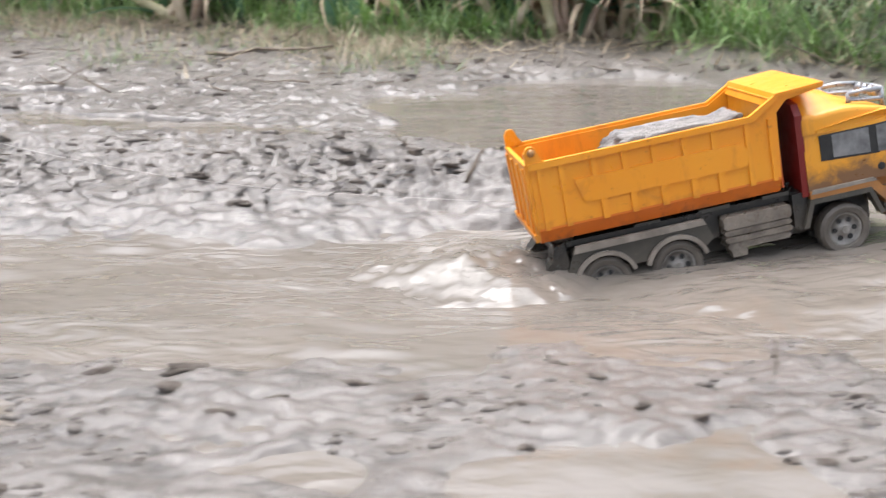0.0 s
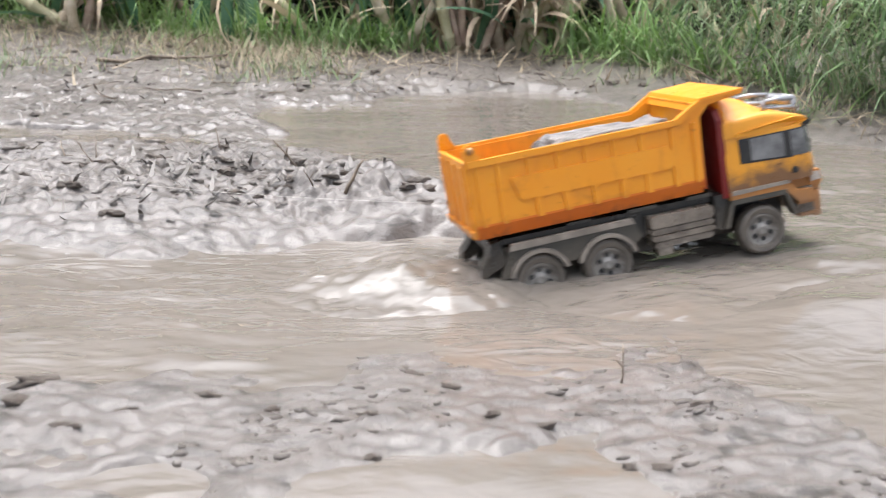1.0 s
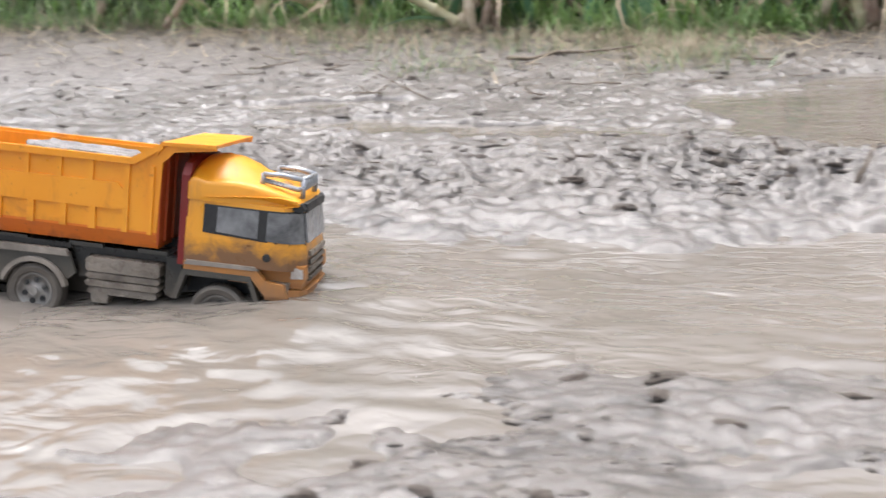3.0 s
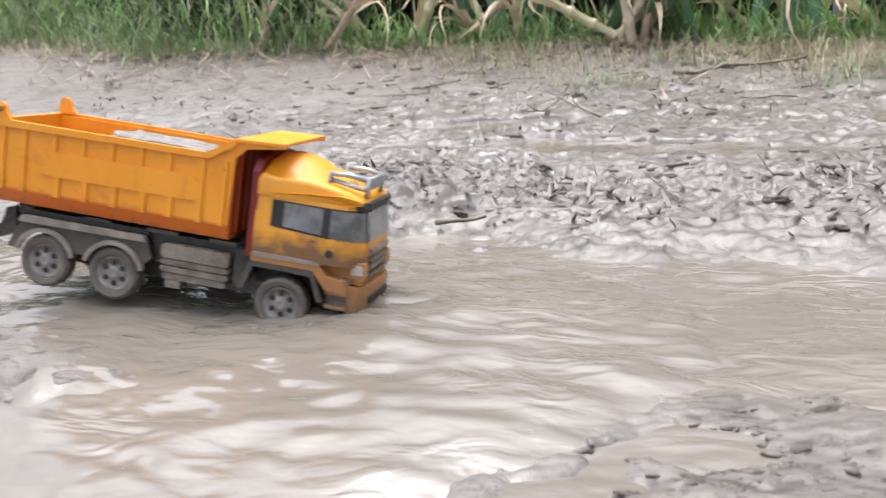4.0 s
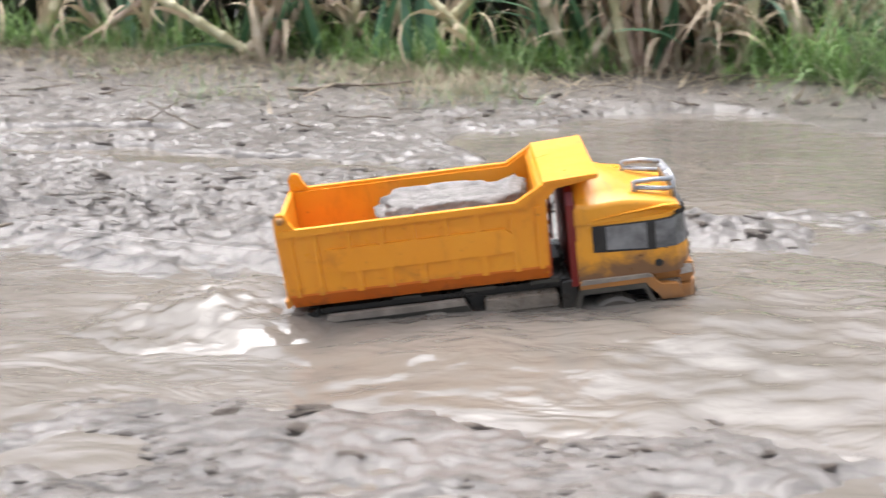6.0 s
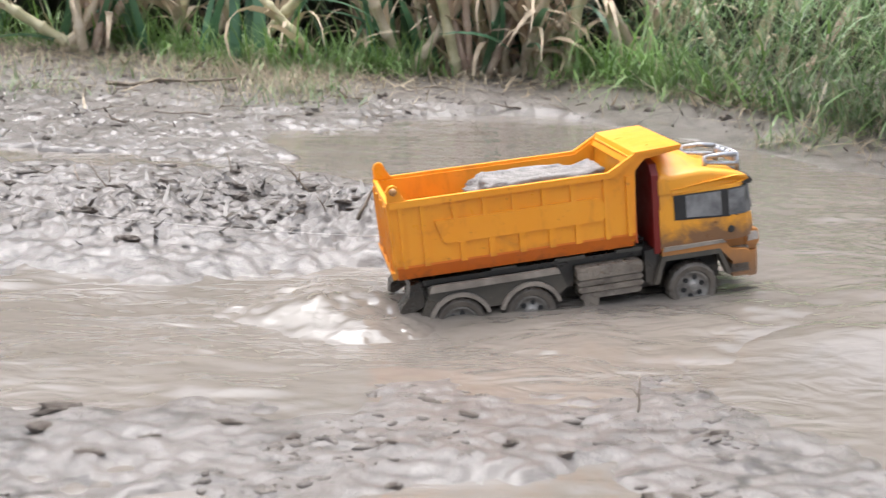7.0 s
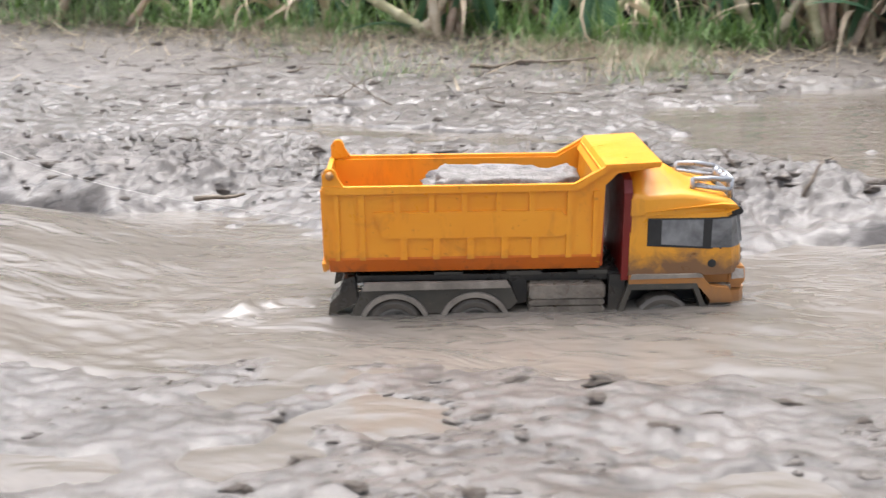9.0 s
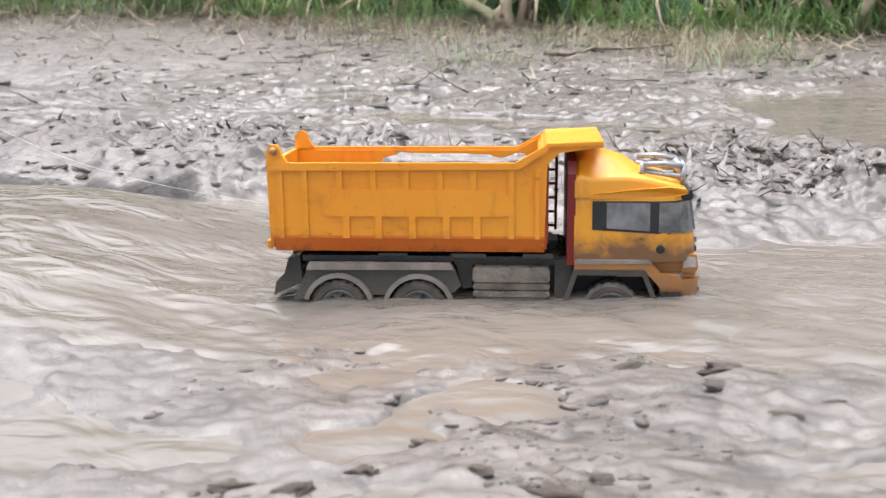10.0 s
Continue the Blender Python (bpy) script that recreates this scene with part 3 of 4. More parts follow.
        bm = bmesh.new()
        prism(bm, [(62, 17), (78, 17), (77, 9), (63, 9)], *span(s, 40, 56))
        soften(bm, 1)
        mm("tank_foot", bm, CAKED, tank)
        bm = bmesh.new()
        prism(bm, [(127, 56), (141, 57), (141, 30), (133, 20), (127, 24)], *span(s, 38, 53))
        soften(bm, 1)
        mm("cab_post", bm, CHASSIS, chassis)
        bm = bmesh.new()
        prism(bm, [(42, 50), (56, 50), (56, 30), (48, 28)], *span(s, 30, 46))
        mm("bracket", bm, CHASSIS, chassis)
    for x0, x1 in ((-25, 0), (38, 68), (100, 126)):
        for s in SIDES:
            bm = bmesh.new()
            box(bm, x0, x1, *span(s, 44, 49.5), 56.5, 60)
            soften(bm, 1)
            mm("frame_bolster", bm, SKIRT, chassis)
    build_cab(truck)
    wheels = []
    for x in (-60, 10, 175):
        for s in SIDES:
            wheels.append(build_wheel(truck, x, s))
    return truck, wheels


def build_cab(truck):
    """Cab lofted through rows of (x, z) ribs that narrow towards the nose."""
    bm = bmesh.new()
    # side view outline by level: height, rear x, front x, half width at the rear, half width at the nose
    levels = [(56, 143, 246, 56, 45), (66, 143, 246.5, 56, 45), (78, 143, 245, 56, 44), (84, 143, 244, 55.5, 43.5), (106, 143, 240, 54.5, 42.5), (111, 143, 239, 54, 42.5)]
    rings = []
    for z, xr, xf, hr, hf in levels:
        pts = [(xr, -hr), (xf - 26, -hr), (xf - 13, -hr + 2.5), (xf - 4, -hf), (xf, -hf + 9), (xf + 1.5, 0), (xf, hf - 9), (xf - 4, hf), (xf - 13, hr - 2.5), (xf - 26, hr), (xr, hr)]
        rings.append([bm.verts.new((x, y, z)) for x, y in pts])
    for a, b in zip(rings, rings[1:]):
        for k in range(len(a)):
            bm.faces.new((a[k], a[(k + 1) % len(a)], b[(k + 1) % len(a)], b[k]))
    bm.faces.new(rings[0][::-1])
    bm.faces.new(rings[-1])
    soften(bm, 0.8)
    cab = mm("cab", bm, YELLOW, truck, "yellow-orange cab with brown mud over the doors")
    # roof: side shoulders and a swelling fairing in the middle
    bm = bmesh.new()
    rows = []
    # x, shoulder height, fairing height, half width, fairing's half width
    for x, zs, zc, hw, hd in ((143, 128, 140, 55.5, 52), (148, 130, 144.5, 55.3, 51), (158, 127.5, 146, 55, 49), (172, 128.5, 144.5, 54.5, 45), (186, 129, 139.5, 54, 38), (197, 127.5, 132.5, 53, 31), (206, 125.5, 127, 52, 25), (220, 122, 122.5, 49, 20), (233, 118, 118.3, 45, 20), (240, 113, 113.2, 43, 20)):
        row = []
        for y in (-1, -1, -0.985, -0.94):
            row.append(bm.verts.new((x, y * hw, (110, zs - 5, zs - 1.6, zs)[len(row)])))
        for k in range(-6, 7):
            f = k / 6
            row.append(bm.verts.new((x, f * hd * 0.985, zs + (zc - zs) * (1 - abs(f) ** 2.6))))
        for n, y in enumerate((0.94, 0.985, 1, 1)):
            row.append(bm.verts.new((x, y * hw, (zs, zs - 1.6, zs - 5, 110)[n])))
        rows.append(row)
    for a, b in zip(rows, rows[1:]):
        for k in range(len(a) - 1):
            bm.faces.new((a[k], a[k + 1], b[k + 1], b[k]))
    bm.faces.new(rows[0])
    bm.faces.new(rows[-1][::-1])
    roof = mm("roof", bm, YELLOW, cab, "yellow roof with a swelling fairing", True)
    # flat brown disc stands for the shade inside a round roof hole
    bm = bmesh.new()
    lathe(bm, [(0.1, 0), (5, 0)], (0, 0, 0), 16)
    bmesh.ops.rotate(bm, verts=bm.verts, cent=(0, 0, 0), matrix=Matrix.Rotation(radians(-90), 3, "X"))
    bmesh.ops.rotate(bm, verts=bm.verts, cent=(0, 0, 0), matrix=Matrix.Rotation(radians(16), 3, "Y"))
    bmesh.ops.translate(bm, verts=bm.verts, vec=(217, 0, 125.6))
    mm("roof_hole_shade", bm, BRASS, roof, "brown disc painting the shade of a round roof hole")
    for s in SIDES:
        # visor wing running forward over the window
        bm = bmesh.new()
        prism(bm, [(156, 109.5), (156, 113), (190, 117), (222, 119), (236, 116.5), (239, 112.5), (225, 110)], *span(s, 43, 56.2))
        for v in bm.verts:
            if v.co.x > 210:
                v.co.y -= s * 11 * ((v.co.x - 210) / 30) ** 1.5
        soften(bm, 1.3, 2)
        mm("visor_wing", bm, YELLOW, roof)
        bm = bmesh.new()
        prism(bm, [(230, 108), (232, 114), (240, 114.5), (243, 110), (241, 107)], *span(s, 33, 45.5))
        soften(bm, 1.4, 2)
        mm("marker_lamp", bm, DARK, roof, "black visor end")
    bm = bmesh.new()
    prism(bm, [(232, 107), (236, 114), (243, 114), (244, 107)], -36, 36)
    soften(bm, 1.2, 2)
    mm("sun_visor", bm, DARK, roof, "black visor strip")
    # glazing band
    for s in SIDES:
        def along(x):
            """Half width of the cab at x, at window height."""
            return float(np.interp(x, [143, 218, 231, 240, 244], [55.6, 55.6, 53.1, 43.6, 34.6]))
        def pane_strip(x0, x1, z0a, z0b, z1, out, n=8):
            bm = bmesh.new()
            lo, hi, lo2, hi2 = [], [], [], []
            for i in range(n + 1):
                x = x0 + (x1 - x0) * i / n
                w = along(x)
                zb = z0a + (z0b - z0a) * i / n
                k = min(max((x - 216) / 27, 0), 1)
                xa, xb = x + k * (out + 0.8), x + k * (out - 3.4)
                lo.append(bm.verts.new((xa, s * (w + out), zb)))
                hi.append(bm.verts.new((xb, s * (w - 0.9 + out), z1)))
                lo2.append(bm.verts.new((xa - 3 * k, s * (w - 3), zb)))
                hi2.append(bm.verts.new((xb - 3 * k, s * (w - 3.9), z1)))
            for i in range(n):
                bm.faces.new((lo[i], lo[i + 1], hi[i + 1], hi[i]))
                bm.faces.new((lo2[i + 1], lo2[i], hi2[i], hi2[i + 1]))
                bm.faces.new((hi[i], hi[i + 1], hi2[i + 1], hi2[i]))
                bm.faces.new((lo[i + 1], lo[i], lo2[i], lo2[i + 1]))
            for i in (0, n):
                bm.faces.new((lo[i], hi[i], hi2[i], lo2[i]))
            return bm
        frame_ob = mm("window_frame", pane_strip(158, 243.5, 83, 78, 107.2, 0.5), DARK, cab, "black window surround")
        mm("side_window", pane_strip(170, 206, 84.5, 82, 106, 0.9), GLASS, frame_ob, "dusty grey side window")
        mm("corner_window", pane_strip(213.5, 242.8, 81, 79.5, 106, 0.9), GLASS, frame_ob, "dusty grey corner window")
        bm = bmesh.new()
        lathe(bm, [(0.1, s * 1.4), (2.0, s * 1.4), (3.6, s * 1.0), (3.8, 0)], (215.3, s * 55.6, 66.5), 14)
        mm("door_lock", bm, DARK, cab, "dark round door lock")
        # front mudguard with its step
        bm = bmesh.new()
        prism(bm, [(143.5, 49), (143.5, 56.5), (206, 56.5), (216, 46), (232, 44), (236, 33), (216, 33), (202, 49)], *span(s, 50, 57.6))
        soften(bm, 1.0, 2)
        guard = mm("front_mudguard", bm, MUDDY_ORANGE, cab, "muddy orange mudguard")
        bm = bmesh.new()
        prism(bm, [(144, 53.5), (146, 57.6), (206, 57.6), (209, 54.5)], *span(s, 50.5, 58.6))
        soften(bm, 0.8)
        mm("mudguard_top", bm, TRIM, guard, "ledge of pale mud")
        bm = bmesh.new()
        prism(bm, [(134, 22), (143, 49), (203, 49), (214, 22), (210, 21), (200.5, 44), (146, 44), (139, 22)], *span(s, 47, 58.2))
        soften(bm, 0.7)
        mm("arch_trim", bm, SKIRT, guard, "dark grey arch trim")
        bm = bmesh.new()
        prism(bm, [(140, 24), (146, 45), (201, 45), (210, 24)], *span(s, 24, 30))
        mm("arch_liner", bm, DARK, guard)
        for z in (30, 17):
            bm = bmesh.new()
            box(bm, 216, 236, *span(s, 42, 56), z, z + 3)
            soften(bm, 0.8)
            mm("step", bm, MUDDY_ORANGE, cab, "muddy cab step")
        bm = bmesh.new()
        box(bm, 217, 235, *span(s, 38, 51), 19, 45)
        mm("step_well", bm, CAKED, cab)
        bm = bmesh.new()
        prism(bm, [(234, 46), (234, 62), (247, 60), (248.5, 48), (246, 44)], *span(s, 34, 47))
        soften(bm, 1.6, 2)
        lampring = mm("headlight", bm, MUDDY_ORANGE, cab, "muddy headlight housing")
        bm = bmesh.new()
        prism(bm, [(236, 49), (236, 59), (246, 58), (247, 50)], *span(s, 46.2, 48.2))
        soften(bm, 0.8)
        mm("lens", bm, LAMP, lampring, "milky lamp lens")
    # windscreen, nose, bumper
    bm = bmesh.new()
    prism(bm, [(245.2, 80), (243.5, 84), (240.6, 106), (242.4, 106), (246.6, 80)], -36, 36)
    mm("windscreen", bm, GLASS, cab, "dusty grey windscreen")
    bm = bmesh.new()
    box(bm, 180, 246, -45, 45, 40, 58)
    soften(bm, 1.5)
    mm("nose", bm, MUDDY_ORANGE, cab, "mud-smeared nose")
    for i in range(4):
        bm = bmesh.new()
        box(bm, 245, 249, -30, 30, 45 + i * 7.5, 49.5 + i * 7.5)
        soften(bm, 0.8)
        mm("grille_bar", bm, CAKED if i % 2 else SKIRT, cab, "muddy grille bar")
    bm = bmesh.new()
    prism(bm, [(235, -50), (244, -48), (250, -38), (251.5, 0), (250, 38), (244, 48), (235, 50)], 13, 39, "z")
    soften(bm, 1.8, 2)
    bumper = mm("bumper", bm, MUDDY_ORANGE, cab, "orange bumper smeared with mud")
    bm = bmesh.new()
    box(bm, 249, 252.5, -32, 32, 22, 28)
    soften(bm, 0.8)
    mm("bumper_slot", bm, DARK, bumper)
    # rear wall of the cab
    bm = bmesh.new()
    prism(bm, [(-55, 52), (-55, 130), (-48, 140), (-20, 145), (20, 145), (48, 140), (55, 130), (55, 52)], 137, 144, "x")
    soften(bm, 1.2)
    mm("rear_wall", bm, RED, cab, "dark red rear wall")
    # silver lamp rack on the roof
    bm = bmesh.new()
    for s in SIDES:
        tube(bm, [(200, s * 30, 127), (201, s * 29, 130), (232, s * 27, 124.5), (237, s * 26, 126)], 2.3, 8)
        tube(bm, [(201, s * 30, 135), (218, s * 29, 135.5), (236, s * 26, 133)], 2.4, 8)
        tube(bm, [(201, s * 30, 124), (201, s * 30, 136)], 2.2, 8)
        tube(bm, [(236, s * 26, 117), (236, s * 26, 134)], 2.4, 8)
    tube(bm, [(236, -27, 134), (237.5, 0, 134), (236, 27, 133)], 1.9, 8)
    tube(bm, [(236, -27, 125), (237.5, 0, 126), (236, 27, 125)], 1.9, 8)
    rack = mm("lamp_rack", bm, CHROME, cab, "silver tubular lamp rack", True)
    for y in (-17, -6, 6, 17):
        bm = bmesh.new()
        bmesh.ops.create_uvsphere(bm, u_segments=14, v_segments=9, radius=5.4, matrix=Matrix.Translation((235.5, y, 129.5)) @ Matrix.Diagonal((0.8, 1, 1, 1)))
        mm("spot_lamp", bm, CHROME, rack, "", True)
    return cab


def build_wheel(truck, x, s):
    bm = bmesh.new()
    lathe(bm, [(0.1, s * 9), (4, s * 9), (4.5, s * 5), (4.5, s * -9)], (0, 0, 0), 14)
    wheel = mm("wheel", bm, RIM, truck, "muddy wheel")
    bm = bmesh.new()
    lathe(bm, [(16, s * -9), (22, s * -9.5), (24.6, s * -7), (25.2, 0), (24.6, s * 7), (22, s * 9.5), (17.5, s * 8.5), (16, s * 6), (16, s * -9)], (0, 0, 0), 60)
    for v in bm.verts:
        r = math.hypot(v.co.x, v.co.z)
        if r > 23.5:
            k = round(math.atan2(v.co.z, v.co.x) / math.tau * 60) % 3
            s2 = (r + (0.5 if k else -0.4)) / r
            v.co.x, v.co.z = v.co.x * s2, v.co.z * s2
    mm("tyre", bm, TYRE, wheel, "mud-coated rubber tyre")
    bm = bmesh.new()
    lathe(bm, [(16.4, s * 7), (14.5, s * 7.4), (13.5, s * 4.5), (6, s * 5.5), (4, s * 8)], (0, 0, 0), 28)
    rim = mm("rim", bm, RIM, wheel, "dull silver rim", True)
    # six black discs on the rim stand for the shade in its holes
    for k in range(6):
        a = k * math.tau / 6
        bm = bmesh.new()
        lathe(bm, [(0.1, s * 0.9), (2.5, s * 0.9), (2.7, 0)], (9.6 * math.cos(a), s * 5.0, 9.6 * math.sin(a)), 10)
        mm("rim_hole_shade", bm, DARK, rim)
    wheel.matrix_basis = pose(x * U, s * 47 * U, 12 * U)
    return wheel, x, s


truck, wheels = build_truck()


def build_stone():
    bm = bmesh.new()
    bmesh.ops.create_icosphere(bm, subdivisions=5, radius=1.0)
    for v in bm.verts:
        p = v.co.copy()
        # blocky slab with chipped faces
        q = Vector([math.copysign(min(abs(c) ** 0.62, 0.86), c) for c in p])
        n1 = noise.noise(p * 1.6 + Vector((3, 1, 7)))
        n2 = noise.noise(p * 5.0)
        n3 = noise.noise(p * 14.0)
        k = 1 + 0.16 * n1 + 0.09 * n2 + 0.05 * n3
        v.co = Vector((38 + 78 * q.x * k, 41 * q.y * k, 102 + 40 * q.z * k + 6 * noise.noise(Vector((p.x * 2.2, 0, 4)))))
    ob = part("stone", bm, ROCK, None, "", True, U)
    return tagged(ob, "rough grey stone lying in the orange truck bed", "stone")


stone = build_stone()


# ---- plants on the bank ----
def edge_y(x):
    """Front edge of the plants."""
    return float(np.interp(x, [-7, -4.5, -3.2, -2.47, -1.67, -0.7, -0.14, 0.2, 0.7, 0.85, 0.95, 1.05, 1.3, 2.0, 4.0], [5.4, 4.4, 3.7, 3.2, 3.25, 3.25, 3.05, 3.15, 3.1, 2.75, 2.4, 2.05, 1.8, 1.4, 1.0]))


def blade(verts, faces, root, lean, length, width, droop, rnd, steps=4):
    """A curved tapering ribbon."""
    a = lean[0]
    out = Vector((math.cos(a), math.sin(a), 0))
    side = Vector((-math.sin(a), math.cos(a), 0)) * width / 2
    base = len(verts)
    p, tilt = Vector(root), lean[1]
    step = length / steps
    for i in range(steps + 1):
        f = 1 - (i / steps) ** 1.6
        w = side * max(f, 0.06)
        verts.append(tuple(p - w))
        verts.append(tuple(p + w))
        d = out * math.sin(tilt) + Vector((0, 0, math.cos(tilt)))
        p = p + d * step
        tilt += droop / steps
    for i in range(steps):
        k = base + 2 * i
        faces.append((k, k + 1, k + 3, k + 2))


def ribbons(name, verts, faces, mat, label, category, kind="stuff"):
    me = bpy.data.meshes.new(name)
    me.from_pydata(verts, [], faces)
    me.polygons.foreach_set("use_smooth", [True] * len(me.polygons))
    me.materials.append(mat)
    return tagged(new(name, me), label, category, kind=kind)


def grass_field(name, count, spots, mat, label, size, seed, width=1.0, raised=0.0, lean=(0.1, 1.25), steps=4):
    rnd = random.Random(seed)
    verts, faces = [], []
    for _ in range(count):
        x, y, tall = spots(rnd)
        z = on_ground_fast(x, y) - 0.004
        l = tall * rnd.uniform(*size)
        if rnd.random() < raised:
            z += rnd.uniform(0.01, 0.28)
        blade(verts, faces, (x, y, z), (rnd.uniform(0, math.tau), rnd.uniform(*lean)), l, width * rnd.uniform(0.003, 0.009) * (0.6 + l), rnd.uniform(0.3, 2.6), rnd, steps)
    return ribbons(name, verts, faces, mat, label, "grass")


HX, HY = np.linspace(-7.5, 4.5, 480), np.linspace(0.2, 8.0, 312)
HZ = height(*np.meshgrid(HX, HY))


def on_ground_fast(x, y):
    i = min(max(int((x + 7.5) / 12 * 479), 0), 479)
    j = min(max(int((y - 0.2) / 7.8 * 311), 0), 311)
    return float(HZ[j, i])


def left_meadow(r):
    x = r.uniform(-6.5, -1.75)
    return x, edge_y(x) + abs(r.gauss(0, 0.45)), 1.0


def right_meadow(r):
    x = r.uniform(0.85, 2.4)
    return x, edge_y(x) + abs(r.gauss(0.05, 0.4)), 1.15


def edge_tufts(r):
    c = r.choice(TUFTS)
    x = r.gauss(c[0], c[1])
    return x, edge_y(x) + c[2] + abs(r.gauss(0, 0.08)), c[3]


TUFTS = [(-1.6, 0.12, 0.05, 0.8), (-1.25, 0.1, 0.0, 0.7), (-0.95, 0.15, 0.05, 0.8), (-0.6, 0.1, 0.1, 0.9), (-0.35, 0.1, 0.0, 0.7), (-0.1, 0.1, 0.0, 0.9), (0.1, 0.08, -0.05, 0.7), (0.72, 0.06, 0.0, 0.9), (0.8, 0.08, -0.1, 1.1)]


def strays(r):
    x = r.choice([r.gauss(-0.22, 0.12), r.gauss(-0.25, 0.2), r.gauss(-1.1, 0.28), r.gauss(-2.6, 1.2), r.gauss(1.2, 0.35), r.uniform(-1.6, 0.8)])
    return x, edge_y(x) - abs(r.gauss(0.12, 0.16)), 0.6


grass_field("grass_left", 8000, left_meadow, GRASS, "tangled green grass on the bank", (0.08, 0.28), 1, 0.9, 0.55, (0.1, 1.5))
grass_field("grass_right", 8500, right_meadow, GRASS, "tangled green grass hanging over the bank", (0.05, 0.2), 2, 1.1, 0.7, (0.2, 1.7))
grass_field("grass_tufts", 2600, edge_tufts, FRESH, "bright green grass tufts among dry stems", (0.1, 0.32), 3, 1.3)
grass_field("fresh_strays", 900, right_meadow, FRESH, "fresh green leaves in the tangle", (0.05, 0.18), 12, 1.3, 0.8, (0.2, 1.7))
grass_field("fresh_left", 3200, left_meadow, FRESH, "fresh green blades in the meadow", (0.1, 0.36), 13, 1.1, 0.5, (0.1, 1.3))
grass_field("straw_strays", 3200, strays, STRAW, "dry straw tufts on the bank edge", (0.05, 0.2), 4, 0.45)
grass_field("straw_left", 1500, left_meadow, STRAW, "dry stems in the grass", (0.1, 0.32), 5, 0.6, 0.3)
grass_field("straw_right", 2600, right_meadow, STRAW, "dry roots and stems in the grass", (0.06, 0.26), 6, 0.5, 0.4, (0.3, 1.9))


OUTLIERS = [(-0.15, 2.64, 0.1), (-0.08, 2.74, 0.07), (-0.95, 2.9, 0.14), (-0.75, 2.68, 0.09), (-0.55, 2.98, 0.12), (-1.15, 3.08, 0.1), (0.82, 2.6, 0.07), (0.94, 2.12, 0.06), (-0.3, 2.88, 0.1)]


def outlying_tufts(r):
    cx, cy, w = r.choice(OUTLIERS)
    return r.gauss(cx, w), r.gauss(cy, 0.45 * w), 0.8


grass_field("outlying_grass", 900, outlying_tufts, GRASS, "dull green tufts standing out on the muddy bank", (0.04, 0.15), 31, 0.7, 0.0, (0.1, 1.4))
grass_field("outlying_straw", 1500, outlying_tufts, STRAW, "withered grey stems among the outlying tufts", (0.04, 0.16), 32, 0.4, 0.0, (0.2, 1.6))
grass_field("pond_sprout", 30, lambda r: (r.gauss(0.2, 0.025), r.gauss(2.17, 0.03), 0.5), FRESH, "thin green sprout standing in the shallow water", (0.08, 0.18), 33, 0.5, 0.0, (0.0, 0.5))


def litter():
    """Flat dry stems strewn along the foot of the plants."""
    rnd = random.Random(8)
    verts, faces = [], []
    for _ in range(4200):
        x = rnd.uniform(-5, 2.0)
        y = edge_y(x) + rnd.gauss(0.0, 0.13)
        if rnd.random() < 0.2:
            y -= abs(rnd.gauss(0.1, 0.2))
        z = on_ground_fast(x, y) + 0.006
        blade(verts, faces, (x, y, z), (rnd.uniform(0, math.tau), rnd.uniform(1.25, 1.6)), rnd.uniform(0.05, 0.22), rnd.uniform(0.002, 0.008), rnd.uniform(-0.3, 0.35), rnd, 3)
    ribbons("straw_litter", verts, faces, STRAW, "flattened dry straw along the bank", "straw")


litter()


def cane_variant(i, rnd):
    """One stalk with joints, dry leaf sheaths and a few blades."""
    cane = new("sugar_cane")
    tall, r = rnd.uniform(0.5, 0.72), rnd.uniform(0.012, 0.019)
    bm = bmesh.new()
    pts, rad = [], []
    z = -0.05
    bend = rnd.uniform(-0.05, 0.05)
    while z < tall:
        k = z / tall
        j = rnd.uniform(0.07, 0.12)
        for f, s in ((0.0, 1.22), (0.08, 1.2), (0.14, 0.97), (0.5, 0.95), (0.9, 1.0)):
            zz = z + f * j
            pts.append((bend * k * k, 0, zz))
            rad.append(r * s * (1 - 0.25 * k))
        z += j
    tube(bm, pts, rad, 9)
    part("stalk", bm, CANE[i % 3], cane, ("yellow-green", "purple-brown", "dry tan")[i % 3] + " jointed stalk", True)
    for kind, n in (("dry_leaf", rnd.randint(3, 5)), ("green_leaf", rnd.randint(1, 3))):
        for _ in range(n):
            verts, faces = [], []
            h = rnd.uniform(0.02, 0.5 if kind == "dry_leaf" else 0.6) * tall
            dry = kind == "dry_leaf"
            blade(verts, faces, (0, 0, h), (rnd.uniform(0, math.tau), rnd.uniform(0.15, 0.5)), rnd.uniform(0.2, 0.42), rnd.uniform(0.016, 0.03), rnd.uniform(1.6, 2.9) if dry else rnd.uniform(0.6, 1.6), rnd, 7)
            me = bpy.data.meshes.new(kind)
            me.from_pydata(verts, [], faces)
            me.materials.append(DEAD_LEAF if dry else CANE_LEAF)
            ob = new(kind, me)
            ob.parent = cane
            ob["label"] = "dry drooping leaf" if dry else "green blade"
    return tagged(cane, ("yellow-green", "purple-brown", "dry tan")[i % 3] + " sugar cane stalk with drooping leaves", "sugar cane", "cane thicket")


